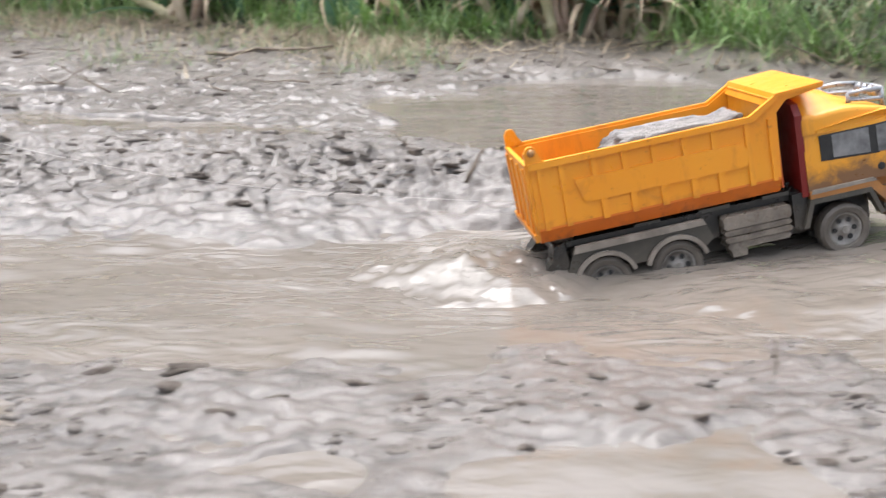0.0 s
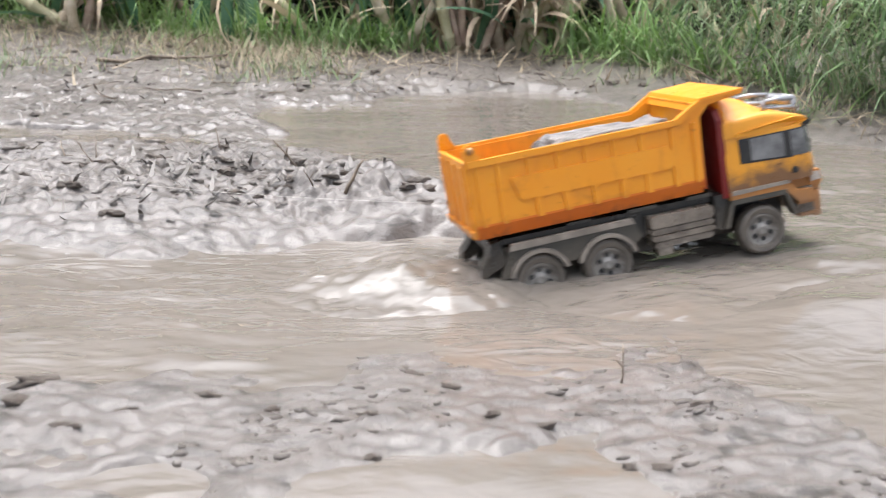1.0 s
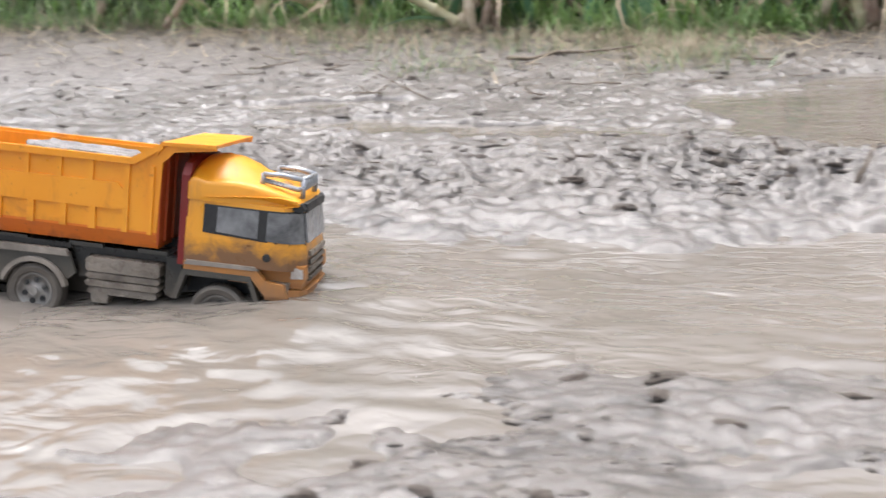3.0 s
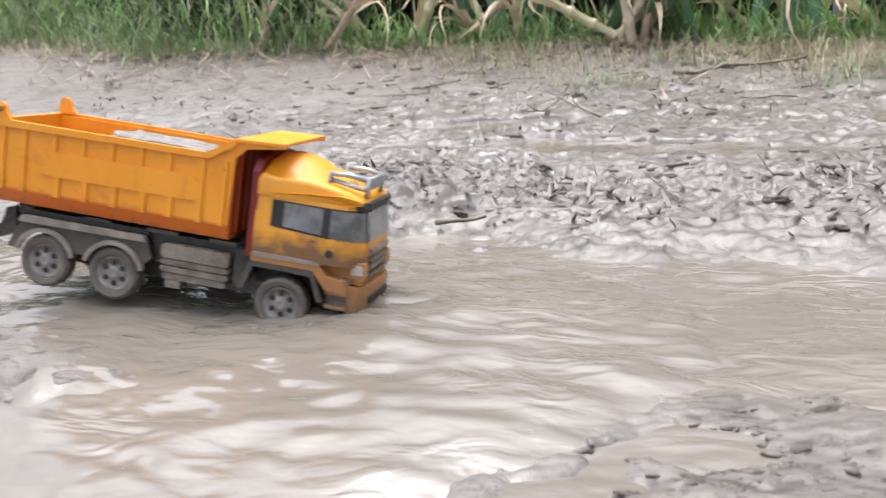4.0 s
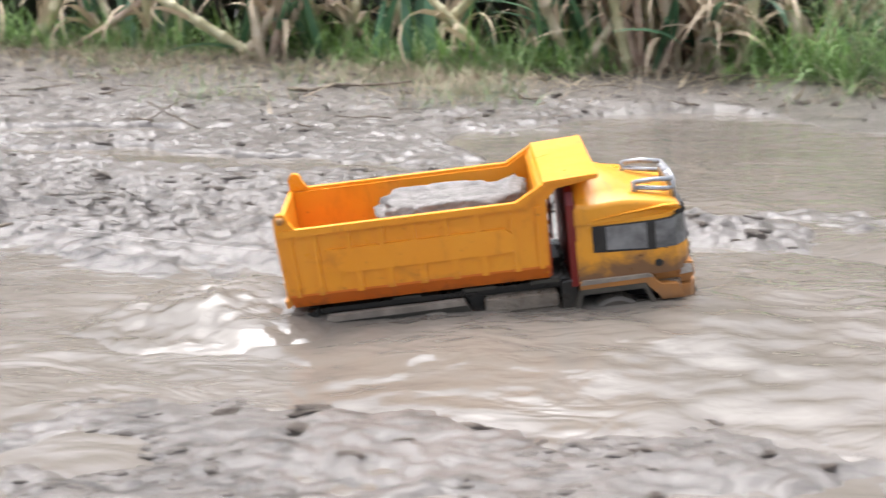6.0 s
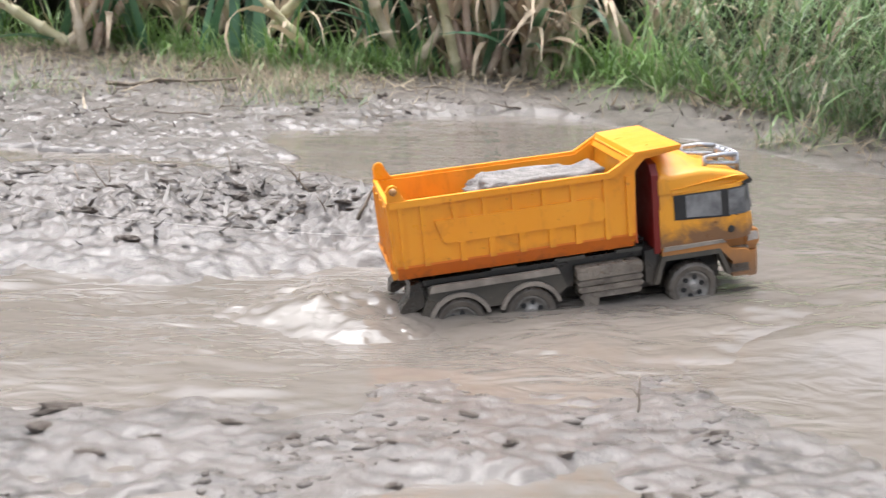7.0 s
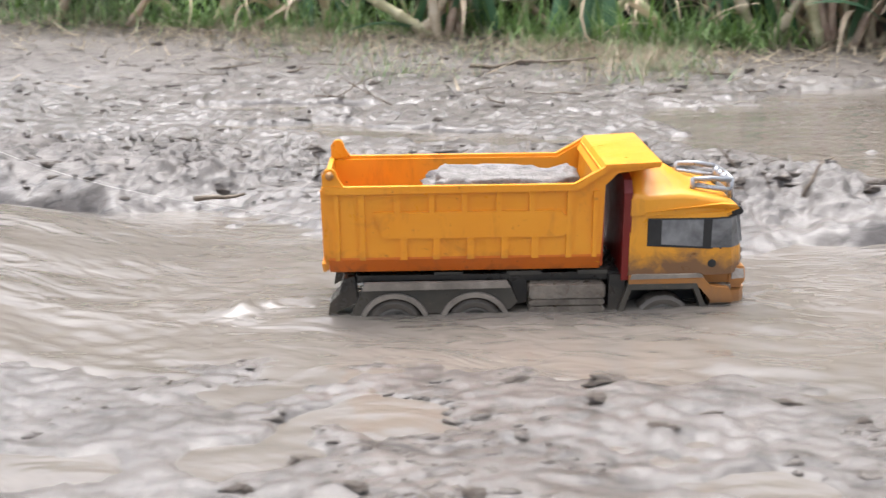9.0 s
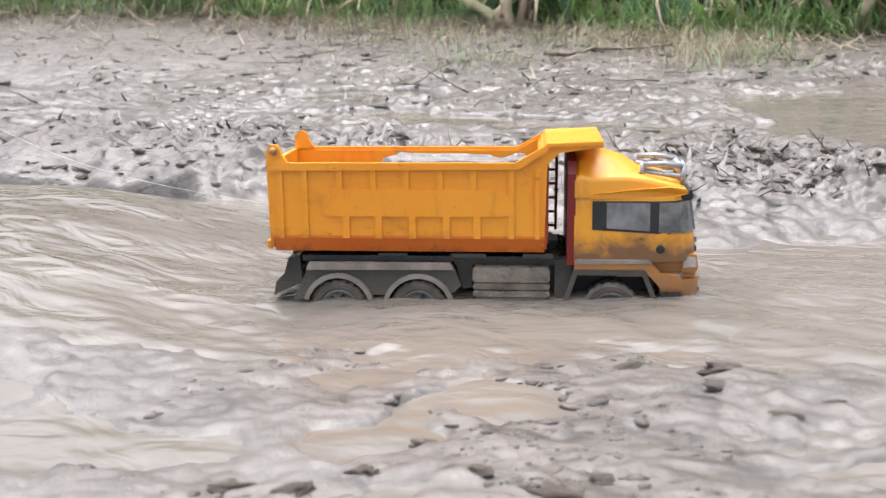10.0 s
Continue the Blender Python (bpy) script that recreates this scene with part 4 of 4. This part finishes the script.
def cane_thicket():
    rnd = random.Random(21)
    kinds = [cane_variant(i, rnd) for i in range(9)]
    spots = []
    for cx, n in ((-1.5, 2), (-1.15, 5), (-0.7, 7), (-0.35, 5), (0.0, 6), (0.3, 8), (0.5, 9), (0.68, 7), (0.9, 5), (1.25, 4)):
        for _ in range(n):
            x = rnd.gauss(cx, 0.1)
            spots.append((x, max(edge_y(min(x, 0.7)), 3.1) + rnd.uniform(0.0, 0.4)))
    for i in range(40):
        x = rnd.uniform(-1.8, 2.4)
        spots.append((x, edge_y(min(x, 0.7)) + rnd.uniform(0.55, 1.3)))
    for _ in range(34):
        x = rnd.choice([rnd.uniform(0.05, 0.8), rnd.uniform(0.2, 0.65), rnd.gauss(-0.75, 0.2), rnd.gauss(-1.3, 0.3)])
        spots.append((x, edge_y(min(x, 0.7)) + rnd.uniform(0.0, 0.12)))
    for i, (x, y) in enumerate(spots):
        turn = pose(0, 0, 0, 0, 0, rnd.uniform(0, 360))
        m = pose(x, y, on_ground_fast(x, y), rnd.gauss(0, 12), rnd.gauss(6, 22), 0) @ turn
        if i < len(kinds):
            kinds[i].matrix_basis = m
        else:
            copy_thing(rnd.choice(kinds), m)


cane_thicket()


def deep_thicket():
    """Broad leaves behind the first canes, the thicket's inner shade put into their colour."""
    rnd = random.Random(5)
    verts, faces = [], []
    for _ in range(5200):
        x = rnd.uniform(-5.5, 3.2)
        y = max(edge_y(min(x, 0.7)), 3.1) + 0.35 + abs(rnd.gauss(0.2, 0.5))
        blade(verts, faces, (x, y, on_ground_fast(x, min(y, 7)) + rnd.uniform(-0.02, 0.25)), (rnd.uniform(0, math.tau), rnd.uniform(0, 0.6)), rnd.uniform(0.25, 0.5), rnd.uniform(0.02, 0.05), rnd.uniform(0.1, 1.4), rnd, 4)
    ribbons("thicket_leaves", verts, faces, THICKET, "near-black leaves deep in the thicket, shade put into their colour", "foliage")


deep_thicket()


def cane_crowns():
    """Long leaves of the standing cane, shutting out the low sky behind the bank."""
    rnd = random.Random(6)
    verts, faces = [], []
    for _ in range(6000):
        x = rnd.uniform(-8.0, 5.0)
        y = max(edge_y(min(x, 0.7)), 3.1) + 1.0 + abs(rnd.gauss(0.2, 0.6))
        blade(verts, faces, (x, y, rnd.uniform(0.35, 1.0) + 1.3 * rnd.random() ** 1.6), (rnd.uniform(0, math.tau), rnd.uniform(0.1, 0.9)), rnd.uniform(0.5, 0.9), rnd.uniform(0.03, 0.055), rnd.uniform(0.4, 1.8), rnd, 5)
    ribbons("cane_crowns", verts, faces, CROWN, "tall green cane leaves closing the view behind the bank", "foliage")


cane_crowns()


def broad_blades():
    rnd = random.Random(15)
    for _ in range(46):
        x = rnd.choice([rnd.gauss(0.35, 0.3), rnd.gauss(-0.8, 0.5), rnd.gauss(-0.1, 0.5)])
        y = max(edge_y(min(x, 0.7)), 3.1) + rnd.uniform(0.02, 0.25)
        verts, faces = [], []
        blade(verts, faces, (0, 0, 0), (rnd.uniform(0, math.tau), rnd.uniform(0.0, 0.35)), rnd.uniform(0.3, 0.55), rnd.uniform(0.025, 0.045), rnd.uniform(0.1, 0.9), rnd, 7)
        me = bpy.data.meshes.new("cane_shoot")
        me.from_pydata(verts, [], faces)
        me.materials.append(CANE_LEAF)
        ob = tagged(new("cane_shoot", me), "broad blue-green cane blade rising from the bank", "leaf", "cane shoots")
        ob.location = (x, y, on_ground_fast(x, y) - 0.01)


broad_blades()


def rotten_litter():
    """Shreds of black leaf and root trodden into the mud."""
    rnd = random.Random(71)
    verts, faces = [], []
    made = 0
    while made < 2600:
        if rnd.random() < 0.3:
            x, y = rnd.gauss(-0.5, 0.45), rnd.gauss(1.5, 0.12)
        else:
            x, y = rnd.uniform(-2.6, 1.1), rnd.uniform(1.75, 3.2)
        if noise.noise(Vector((x / 0.35, y / 0.35, 23))) < rnd.uniform(-0.25, 0.25):
            continue
        z = on_ground(x, y)
        if z < -0.006:
            continue
        made += 1
        blade(verts, faces, (x, y, z + 0.001), (rnd.uniform(0, math.tau), rnd.uniform(0.9, 1.6)), rnd.uniform(0.008, 0.045), rnd.uniform(0.002, 0.007), rnd.uniform(-0.4, 0.8), rnd, 2)
    ribbons("rotten_litter", verts, faces, ROTTEN, "black rotten leaf shreds trodden into the mud", "leaf litter")


rotten_litter()


# ---- clods, twigs and litter in the mud ----
def clod_mesh(seed):
    rnd = random.Random(seed)
    bm = bmesh.new()
    bmesh.ops.create_icosphere(bm, subdivisions=3, radius=1)
    off = Vector((seed * 3.1, 2, 5))
    for v in bm.verts:
        p = v.co
        k = 1 + 0.75 * noise.noise(p * 1.3 + off) + 0.55 * noise.noise(p * 2.9 + off) + 0.3 * noise.noise(p * 6 + off)
        v.co = Vector((p.x * k, p.y * k * 0.75, p.z * k * 0.55))
    me = bpy.data.meshes.new("mud_clod")
    bm.to_mesh(me)
    bm.free()
    me.materials.append(CLOD)
    me.polygons.foreach_set("use_smooth", [True] * len(me.polygons))
    return me


CLODS = [clod_mesh(i) for i in range(6)]


def clod(x, y, size, rnd, stretch=1.0, sink=0.25):
    if on_ground(x, y) < (-0.004 if y > 1 else -0.02):
        return None
    ob = new("mud_clod", rnd.choice(CLODS))
    ob.matrix_basis = Matrix.Translation((x, y, max(on_ground(x, y), 0 if y > 1 else -0.012) + size * (0.3 - sink) * 0.6)) @ pose(0, 0, 0, rnd.uniform(-15, 15), rnd.uniform(-15, 15), rnd.uniform(-40, 40)) @ Matrix.Diagonal((size * stretch, size, size, 1))
    return tagged(ob, "dark wet clod in the mud, some standing for shaded hollows", "mud clod", "clods in the mud")


def clods():
    rnd = random.Random(33)
    # foreground clods, some of them dark lumps put in for shaded hollows
    near = ((-0.266, 0.77, 0.008, 2.4), (-0.195, 0.766, 0.011, 2.0), (-0.197, 0.733, 0.008, 1.9), (-0.391, 0.621, 0.009, 1.4), (-0.298, 0.561, 0.014, 1.8), (-0.27, 0.58, 0.009, 1.2), (-0.494, 0.541, 0.008, 2.0), (-0.454, 0.543, 0.008, 2.2), (-0.345, 0.579, 0.008, 1.5), (-0.419, 0.571, 0.008, 1.6), (-0.156, 0.687, 0.006, 2.0), (-0.067, 0.745, 0.009, 1.8), (-0.018, 0.723, 0.006, 1.4), (0.052, 0.702, 0.007, 1.3), (0.053, 0.645, 0.006, 1.4), (0.299, 0.717, 0.008, 1.5), (0.226, 0.627, 0.007, 1.4), (0.243, 0.618, 0.006, 1.5), (0.116, 0.759, 0.006, 1.8), (0.175, 0.686, 0.006, 2.0), (0.145, 0.706, 0.005, 2.2), (0.222, 0.846, 0.007, 1.4), (0.09, 0.79, 0.005, 1.6), (-0.12, 0.72, 0.006, 1.6))
    for x, y, s, st in near:
        clod(x, y, 0.8 * s, rnd, st, 0.55)
    for _ in range(16):
        clod(rnd.gauss(0.06, 0.1), rnd.gauss(1.38, 0.05), rnd.uniform(0.004, 0.010), rnd, rnd.uniform(1.0, 2.2))
    for _ in range(14):
        clod(rnd.uniform(-1.25, -0.85), rnd.gauss(1.35, 0.03), rnd.uniform(0.004, 0.009), rnd, rnd.uniform(1.2, 2.2))
    for _ in range(46):
        clod(rnd.gauss(-0.35, 0.4), rnd.gauss(1.5, 0.11), rnd.uniform(0.004, 0.011), rnd, rnd.uniform(1.0, 1.9))
    for _ in range(46):
        clod(rnd.uniform(-2.2, 0.2), rnd.uniform(2.0, 3.1), rnd.uniform(0.005, 0.014), rnd, rnd.uniform(1.0, 2.2))
    for _ in range(16):
        x = rnd.uniform(0.5, 1.2)
        clod(x, rnd.uniform(2.3, 2.9), rnd.uniform(0.006, 0.014), rnd, rnd.uniform(1.0, 2.2))


clods()


def crumbs():
    """Small crumbs of mud in loose clusters, half sunk."""
    rnd = random.Random(71)
    bm = bmesh.new()
    bmesh.ops.create_icosphere(bm, subdivisions=1, radius=1)
    ball = np.array([v.co[:] for v in bm.verts])
    tris = np.array([[v.index for v in f.verts] for f in bm.faces])
    bm.free()
    pts, faces, n = [], [], 0
    zones = ((5000, -0.6, 0.5, 0.52, 0.92, 0.0010, 0.0048), (1500, -1.5, 0.55, 1.3, 1.75, 0.002, 0.008), (2600, -2.2, 0.3, 1.75, 2.9, 0.003, 0.010), (260, 0.4, 1.3, 2.3, 3.0, 0.003, 0.009))
    for count, x0, x1, y0, y1, s0, s1 in zones:
        for _ in range(count):
            x, y = rnd.uniform(x0, x1), rnd.uniform(y0, y1)
            cluster = noise.noise(Vector((x * 5, y * 8, 7))) + 0.5 * noise.noise(Vector((x * 17, y * 24, 3)))
            z = on_ground(x, y)
            if cluster < (0.1 if y < 1 else 0.04) or z < -0.0125:
                continue
            s = s0 + (s1 - s0) * rnd.random() ** 2.5
            a = rnd.gauss(0, 0.5)
            k = 1 + 0.45 * np.array([noise.noise(Vector(q) * 1.7 + Vector((n, x, y))) for q in ball])
            q = ball * k[:, None] * np.array([s * rnd.uniform(1.0, 2.6), s, s * rnd.uniform(0.35, 0.7)])
            q = np.stack([q[:, 0] * math.cos(a) - q[:, 1] * math.sin(a) + x, q[:, 0] * math.sin(a) + q[:, 1] * math.cos(a) + y, q[:, 2] + z - 0.2 * s], 1)
            pts.append(q)
            faces.append(tris + n * len(ball))
            n += 1
    me = bpy.data.meshes.new("mud_crumbs")
    me.from_pydata(np.concatenate(pts).tolist(), [], np.concatenate(faces).tolist())
    me.polygons.foreach_set("use_smooth", [True] * len(me.polygons))
    me.materials.append(CRUMB)
    return tagged(new("mud_crumbs", me), "dark crumbs of wet mud strewn over the ground", "mud crumbs", kind="stuff")


crumbs()


def twig(x, y, length, turn, rise, radius, rnd):
    bm = bmesh.new()
    pts, p = [], Vector((0, 0, 0))
    for i in range(6):
        pts.append(p.copy())
        p += Vector((length / 5, rnd.gauss(0, length * 0.03), rnd.gauss(0, length * 0.02)))
    tube(bm, pts, [radius * (1 - 0.1 * i) for i in range(6)], 6)
    if rnd.random() < 0.5:
        q = pts[2]
        tube(bm, [q, q + Vector((length * 0.12, length * 0.12, length * 0.08)), q + Vector((length * 0.2, length * 0.2, length * 0.2))], radius * 0.55, 5)
    ob = part("twig", bm, TWIG, None, "", True)
    ob.matrix_basis = pose(x, y, max(on_ground(x, y), 0) + radius, 0, -rise, turn)
    return tagged(ob, "thin rotten twig lying in wet mud", "twig", "twigs in the mud")


def twigs():
    rnd = random.Random(44)
    twig(0.245, 0.74, 0.03, 80, 70, 0.0009, rnd)
    twig(-0.76, 1.33, 0.07, 4, 3, 0.004, rnd)
    twig(0.03, 1.36, 0.05, 30, 60, 0.003, rnd)
    twig(-0.6, 2.75, 0.32, 12, 3, 0.006, rnd)
    for _ in range(45):
        x = rnd.gauss(-0.6, 0.9)
        twig(x, rnd.uniform(2.1, 3.3), rnd.uniform(0.04, 0.15), rnd.uniform(-30, 30) + rnd.choice((0, 180)), rnd.choice((2, 4, 8, 25)), rnd.uniform(0.0012, 0.003), rnd)
    for _ in range(16):
        twig(rnd.gauss(-0.2, 0.3), rnd.uniform(1.35, 1.7), rnd.uniform(0.03, 0.1), rnd.uniform(0, 360), rnd.choice((5, 20, 50)), rnd.uniform(0.0008, 0.0018), rnd)
    for _ in range(14):
        x = rnd.uniform(0.5, 1.2)
        twig(x, rnd.uniform(2.45, 3.1), rnd.uniform(0.05, 0.2), rnd.uniform(-40, 40), 4, rnd.uniform(0.002, 0.004), rnd)


twigs()


# ---- churned water, flung mud and the cord ----
def wave_piece(name, label, rows, cols, fn):
    """A raised sheet of slurry whose rim sinks below the water."""
    bm = bmesh.new()
    grid = []
    for i in range(rows + 1):
        line = []
        for j in range(cols + 1):
            line.append(bm.verts.new(fn(i / rows, j / cols)))
        grid.append(line)
    for i in range(rows):
        for j in range(cols):
            bm.faces.new((grid[i][j], grid[i][j + 1], grid[i + 1][j + 1], grid[i + 1][j]))
    ob = part(name, bm, WATER, None, "", True)
    return tagged(ob, label, "water", "wake of the truck")


def hump(x0, x1, y0, y1, high, seed):
    """A lumpy wave that sinks under the water round its rim."""
    def fn(u, v):
        x, y = x0 + (x1 - x0) * u, y0 + (y1 - y0) * v
        rho = (2 * u - 1) ** 2 + (2 * v - 1) ** 2
        rim = max(0.0, 1 - rho)
        n = 0.6 * noise.noise(Vector((x * 22 + seed, y * 30, 1))) + 0.6 * noise.noise(Vector((x * 60, y * 75 + seed, 3))) + 0.5 * noise.noise(Vector((x * 140, y * 150 + seed, 6)))
        ragged = 0.012 * noise.noise(Vector((x * 13, y * 16 + seed, 4)))
        return (x, y, ragged - 0.036 * min(rho, 1.0) - 0.15 * max(0.0, rho - 1) + rim * high * (0.25 + 0.8 * n))
    return fn


def swelling(x0, x1, y0, y1, seed):
    """A broad low swell with the same ripples as the water round it."""
    def fn(u, v):
        x, y = x0 + (x1 - x0) * u, y0 + (y1 - y0) * v
        rho = (2 * u - 1) ** 2 + (2 * v - 1) ** 2
        n = 0.005 * noise.noise(Vector((x * 6, y * 9 + seed, 2))) + 0.004 * noise.noise(Vector((x * 13 + seed, y * 21, 5))) + 0.0026 * noise.noise(Vector((x * 24, y * 40, seed))) + 0.0012 * noise.noise(Vector((x * 60, y * 90, seed)))
        return (x, y, n - 0.05 * (1 - math.exp(-1.25 * rho)) - 0.14 * max(0.0, rho - 0.6) ** 2)
    return fn


wake_rear = wave_piece("rear_wave", "churned tan slurry wave behind the truck", 64, 56, hump(-0.40, 0.02, -0.17, 0.15, 0.0105, 3))
wake_front = wave_piece("bow_wave", "tan slurry wave before the bumper", 54, 54, hump(0.11, 0.38, -0.14, 0.14, 0.006, 15))
wake_flank = wave_piece("flank_wave", "tan slurry swelling round the truck's flanks", 190, 150, swelling(-0.55, 0.65, -0.46, 0.34, 9))


def flung_mud(size, seed):
    """A ragged lump of mud, drawn out along its flight."""
    bm = bmesh.new()
    bmesh.ops.create_icosphere(bm, subdivisions=5 if size > 0.01 else 3, radius=1)
    off = Vector((seed * 1.7, seed, 4))
    for v in bm.verts:
        p = v.co.copy()
        k = 1 + 0.55 * noise.noise(p * 1.4 + off) + 0.4 * noise.noise(p * 3.1 + off) + 0.28 * noise.noise(p * 7 + off) + 0.16 * noise.noise(p * 15 + off)
        v.co = Vector((p.x * 1.25, p.y * 0.85, p.z * 0.8)) * k * size
    ob = part("flung_clod", bm, FLUNG, None, "", True)
    return tagged(ob, "clod of wet mud flung up by the wheels", "mud clod", "flung mud")


def build_cord(length):
    bm = bmesh.new()
    tube(bm, [(-length * i / 12, 0, -0.03 * math.sin(math.pi * i / 12)) for i in range(13)], 0.00028, 5)
    return tagged(part("cord", bm, CORD, None, "", True), "thin pale cord trailing from the truck's rear", "cord")


cord = build_cord(0.95)
splashes = [flung_mud(s, 60 + i) for i, s in enumerate((0.03, 0.024, 0.006, 0.008, 0.005, 0.007, 0.004, 0.006))]

TRUCK_ROWS = [
    (0, 0.2260, 1.1039, -0.0249, -1.70, -11.15, 6.10),
    (0.5, 0.3656, 1.1261, -0.0018, -2.11, -10.87, 6.54),
    (1, 0.2939, 1.1172, -0.0171, -4.12, -10.43, 8.17),
    (1.5, 0.0704, 1.0796, -0.0378, -4.16, -3.45, 10.25),
    (2, -0.2099, 1.0280, -0.0419, -0.07, 0.17, 9.26),
    (2.5, -0.5118, 0.9673, -0.0344, -4.60, 1.14, 10.71),
    (3, -0.7994, 0.9221, 0.0099, -6.00, 8.85, 5.78),
    (3.2, -0.8799, 0.9109, 0.0344, -5.50, 11.54, 6.62),
    (3.75, -0.9750, 0.9020, 0.0610, -5.50, 12.50, 6.40),
    (4.3, -0.9142, 0.9156, 0.0459, -6.50, 11.19, 6.21),
    (4.5, -0.8802, 0.9219, 0.0290, -8.00, 8.00, 6.84),
    (5, -0.6694, 0.9738, -0.0099, -2.82, 1.02, 9.6),
    (5.5, -0.4201, 1.0168, -0.0276, 8.63, -1.49, 3.27),
    (6, -0.1225, 1.0462, -0.0328, 7.60, -6.67, 2.99),
    (6.2, -0.0136, 1.0557, -0.0370, 0.15, -4.08, 2.43),
    (6.75, 0.2000, 1.0850, -0.0260, 1.00, -7.60, 4.50),
    (7.3, 0.1790, 1.1023, -0.0308, 0.32, -7.65, 6.58),
    (7.5, 0.1530, 1.0968, -0.0331, 0.03, -7.14, 7.97),
    (8, -0.0125, 1.0690, -0.0389, -1.60, -2.18, 8.54),
    (8.5, -0.1840, 1.0333, -0.0371, 2.05, -0.76, 9.46),
    (9, -0.3450, 0.9938, -0.0347, 2.76, 1.13, 11.77),
    (9.5, -0.4578, 0.9672, -0.0348, -3.01, 0.84, 10.37),
    (10, -0.4849, 0.9581, -0.0317, -3.63, 1.21, 8.16),
]


def glide(t):
    """The truck's place and angles at t, straight between rows."""
    for a, b in zip(TRUCK_ROWS, TRUCK_ROWS[1:]):
        if t <= b[0]:
            f = (t - a[0]) / (b[0] - a[0])
            return [p + (q - p) * f for p, q in zip(a[1:], b[1:])]
    return list(TRUCK_ROWS[-1][1:])


def fly(ob, t0, t1, a, b, rise, rest):
    """Thrown from a to b between two times; before and after it lies sunk in the mud."""
    rows = [(0.0, pose(*a)), (t0, pose(*a))] if t0 > 0 else [(0.0, pose(*a))]
    for i in range(1, 7):
        f = i / 6
        p = [u + (v - u) * f for u, v in zip(a, b)]
        p[2] += rise * 4 * f * (1 - f)
        rows.append((t0 + (t1 - t0) * f, pose(*p, 40 * i, 4 * i, 3 * i)))
    rows.append((10.0, pose(*b, 240, 24, 18)))
    walk(ob, [(t, m @ Matrix.Identity(4)) for t, m in rows])


def motions():
    poses = [(r[0], pose(*r[1:])) for r in TRUCK_ROWS]
    walk(truck, poses)
    walk(stone, poses)
    # wheels roll with the distance driven
    ticks = [i / 30 for i in range(301)]
    rolled, angles, last = 0.0, [], None
    for t in ticks:
        x, y = glide(t)[:2]
        if last is not None:
            rolled += (x - last) / (25.2 * U)
        last = x
        angles.append(math.degrees(rolled))
    for wheel, x, s in wheels:
        walk(wheel, [(t, pose(x * U, s * 47 * U, 12 * U, 0, a, 0)) for t, a in zip(ticks, angles)])
    # the slurry is pushed along at water level
    levels = [(0.0, -0.008), (0.5, -0.002), (1.0, -0.008), (1.5, -0.016), (2.0, -0.012), (2.5, -0.010), (3.0, 0.014), (3.2, 0.025), (3.75, 0.03), (4.3, 0.026), (4.5, 0.029), (5.0, 0.026), (5.5, 0.018), (6.0, 0.006), (6.2, -0.005), (6.75, -0.012), (7.5, -0.008), (8.0, -0.010), (8.5, -0.013), (9.0, -0.01), (9.5, -0.001), (10.0, -0.003)]
    for piece, ahead, over in ((wake_rear, -0.02, 0.001), (wake_front, 0.22, -0.004)):
        walk(piece, [(r[0], pose(r[1], r[2], -0.012 * float(smooth(8.7, 9.4, r[0])) + max(-0.014 + over + float(swell(r[1] + ahead, 1.0)), over + float(np.interp(r[0], [a for a, _ in levels], [c for _, c in levels]))), 0, 0, r[6])) for r in TRUCK_ROWS])
    rows = []
    for t in [i / 4 for i in range(41)]:
        x, y, z, rx, ry, rz = glide(t)
        rows.append((t, pose(x, y, float(np.interp(t, [a for a, _ in levels], [c for _, c in levels])), 0, 0.5 * min(ry, 0.0), rz)))
    walk(wake_flank, rows)
    anchor = Vector((-2.6, 2.3, 0.16))
    rows = []
    for r in TRUCK_ROWS:
        end = pose(*r[1:]) @ Vector((-118 * U, 20 * U, 88 * U))
        d = (end - anchor).normalized()
        rows.append((r[0], Matrix.Translation(end) @ d.to_track_quat("X", "Z").to_matrix().to_4x4()))
    walk(cord, rows)
    fly(splashes[0], 1.75, 2.3, (-0.26, 0.86, -0.09), (-0.40, 0.68, -0.09), 0.105, 0)
    fly(splashes[1], 1.72, 2.25, (-0.27, 0.87, -0.09), (-0.38, 0.70, -0.09), 0.1, 0)
    fly(splashes[2], 0.0, 0.3, (0.12, 1.05, 0.02), (0.02, 0.98, -0.09), 0.05, 0)
    fly(splashes[3], 0.1, 0.5, (0.15, 1.05, -0.09), (0.05, 1.0, -0.09), 0.12, 0)
    fly(splashes[4], 1.3, 1.7, (-0.05, 1.0, -0.09), (-0.2, 0.98, -0.09), 0.15, 0)
    fly(splashes[5], 1.2, 1.6, (0.0, 1.02, -0.09), (-0.1, 0.98, -0.09), 0.13, 0)
    fly(splashes[6], 5.2, 5.6, (-0.08, 1.0, -0.09), (-0.02, 0.95, -0.09), 0.14, 0)
    fly(splashes[7], 5.3, 5.7, (-0.1, 1.0, -0.09), (0.0, 0.98, -0.09), 0.13, 0)


motions()
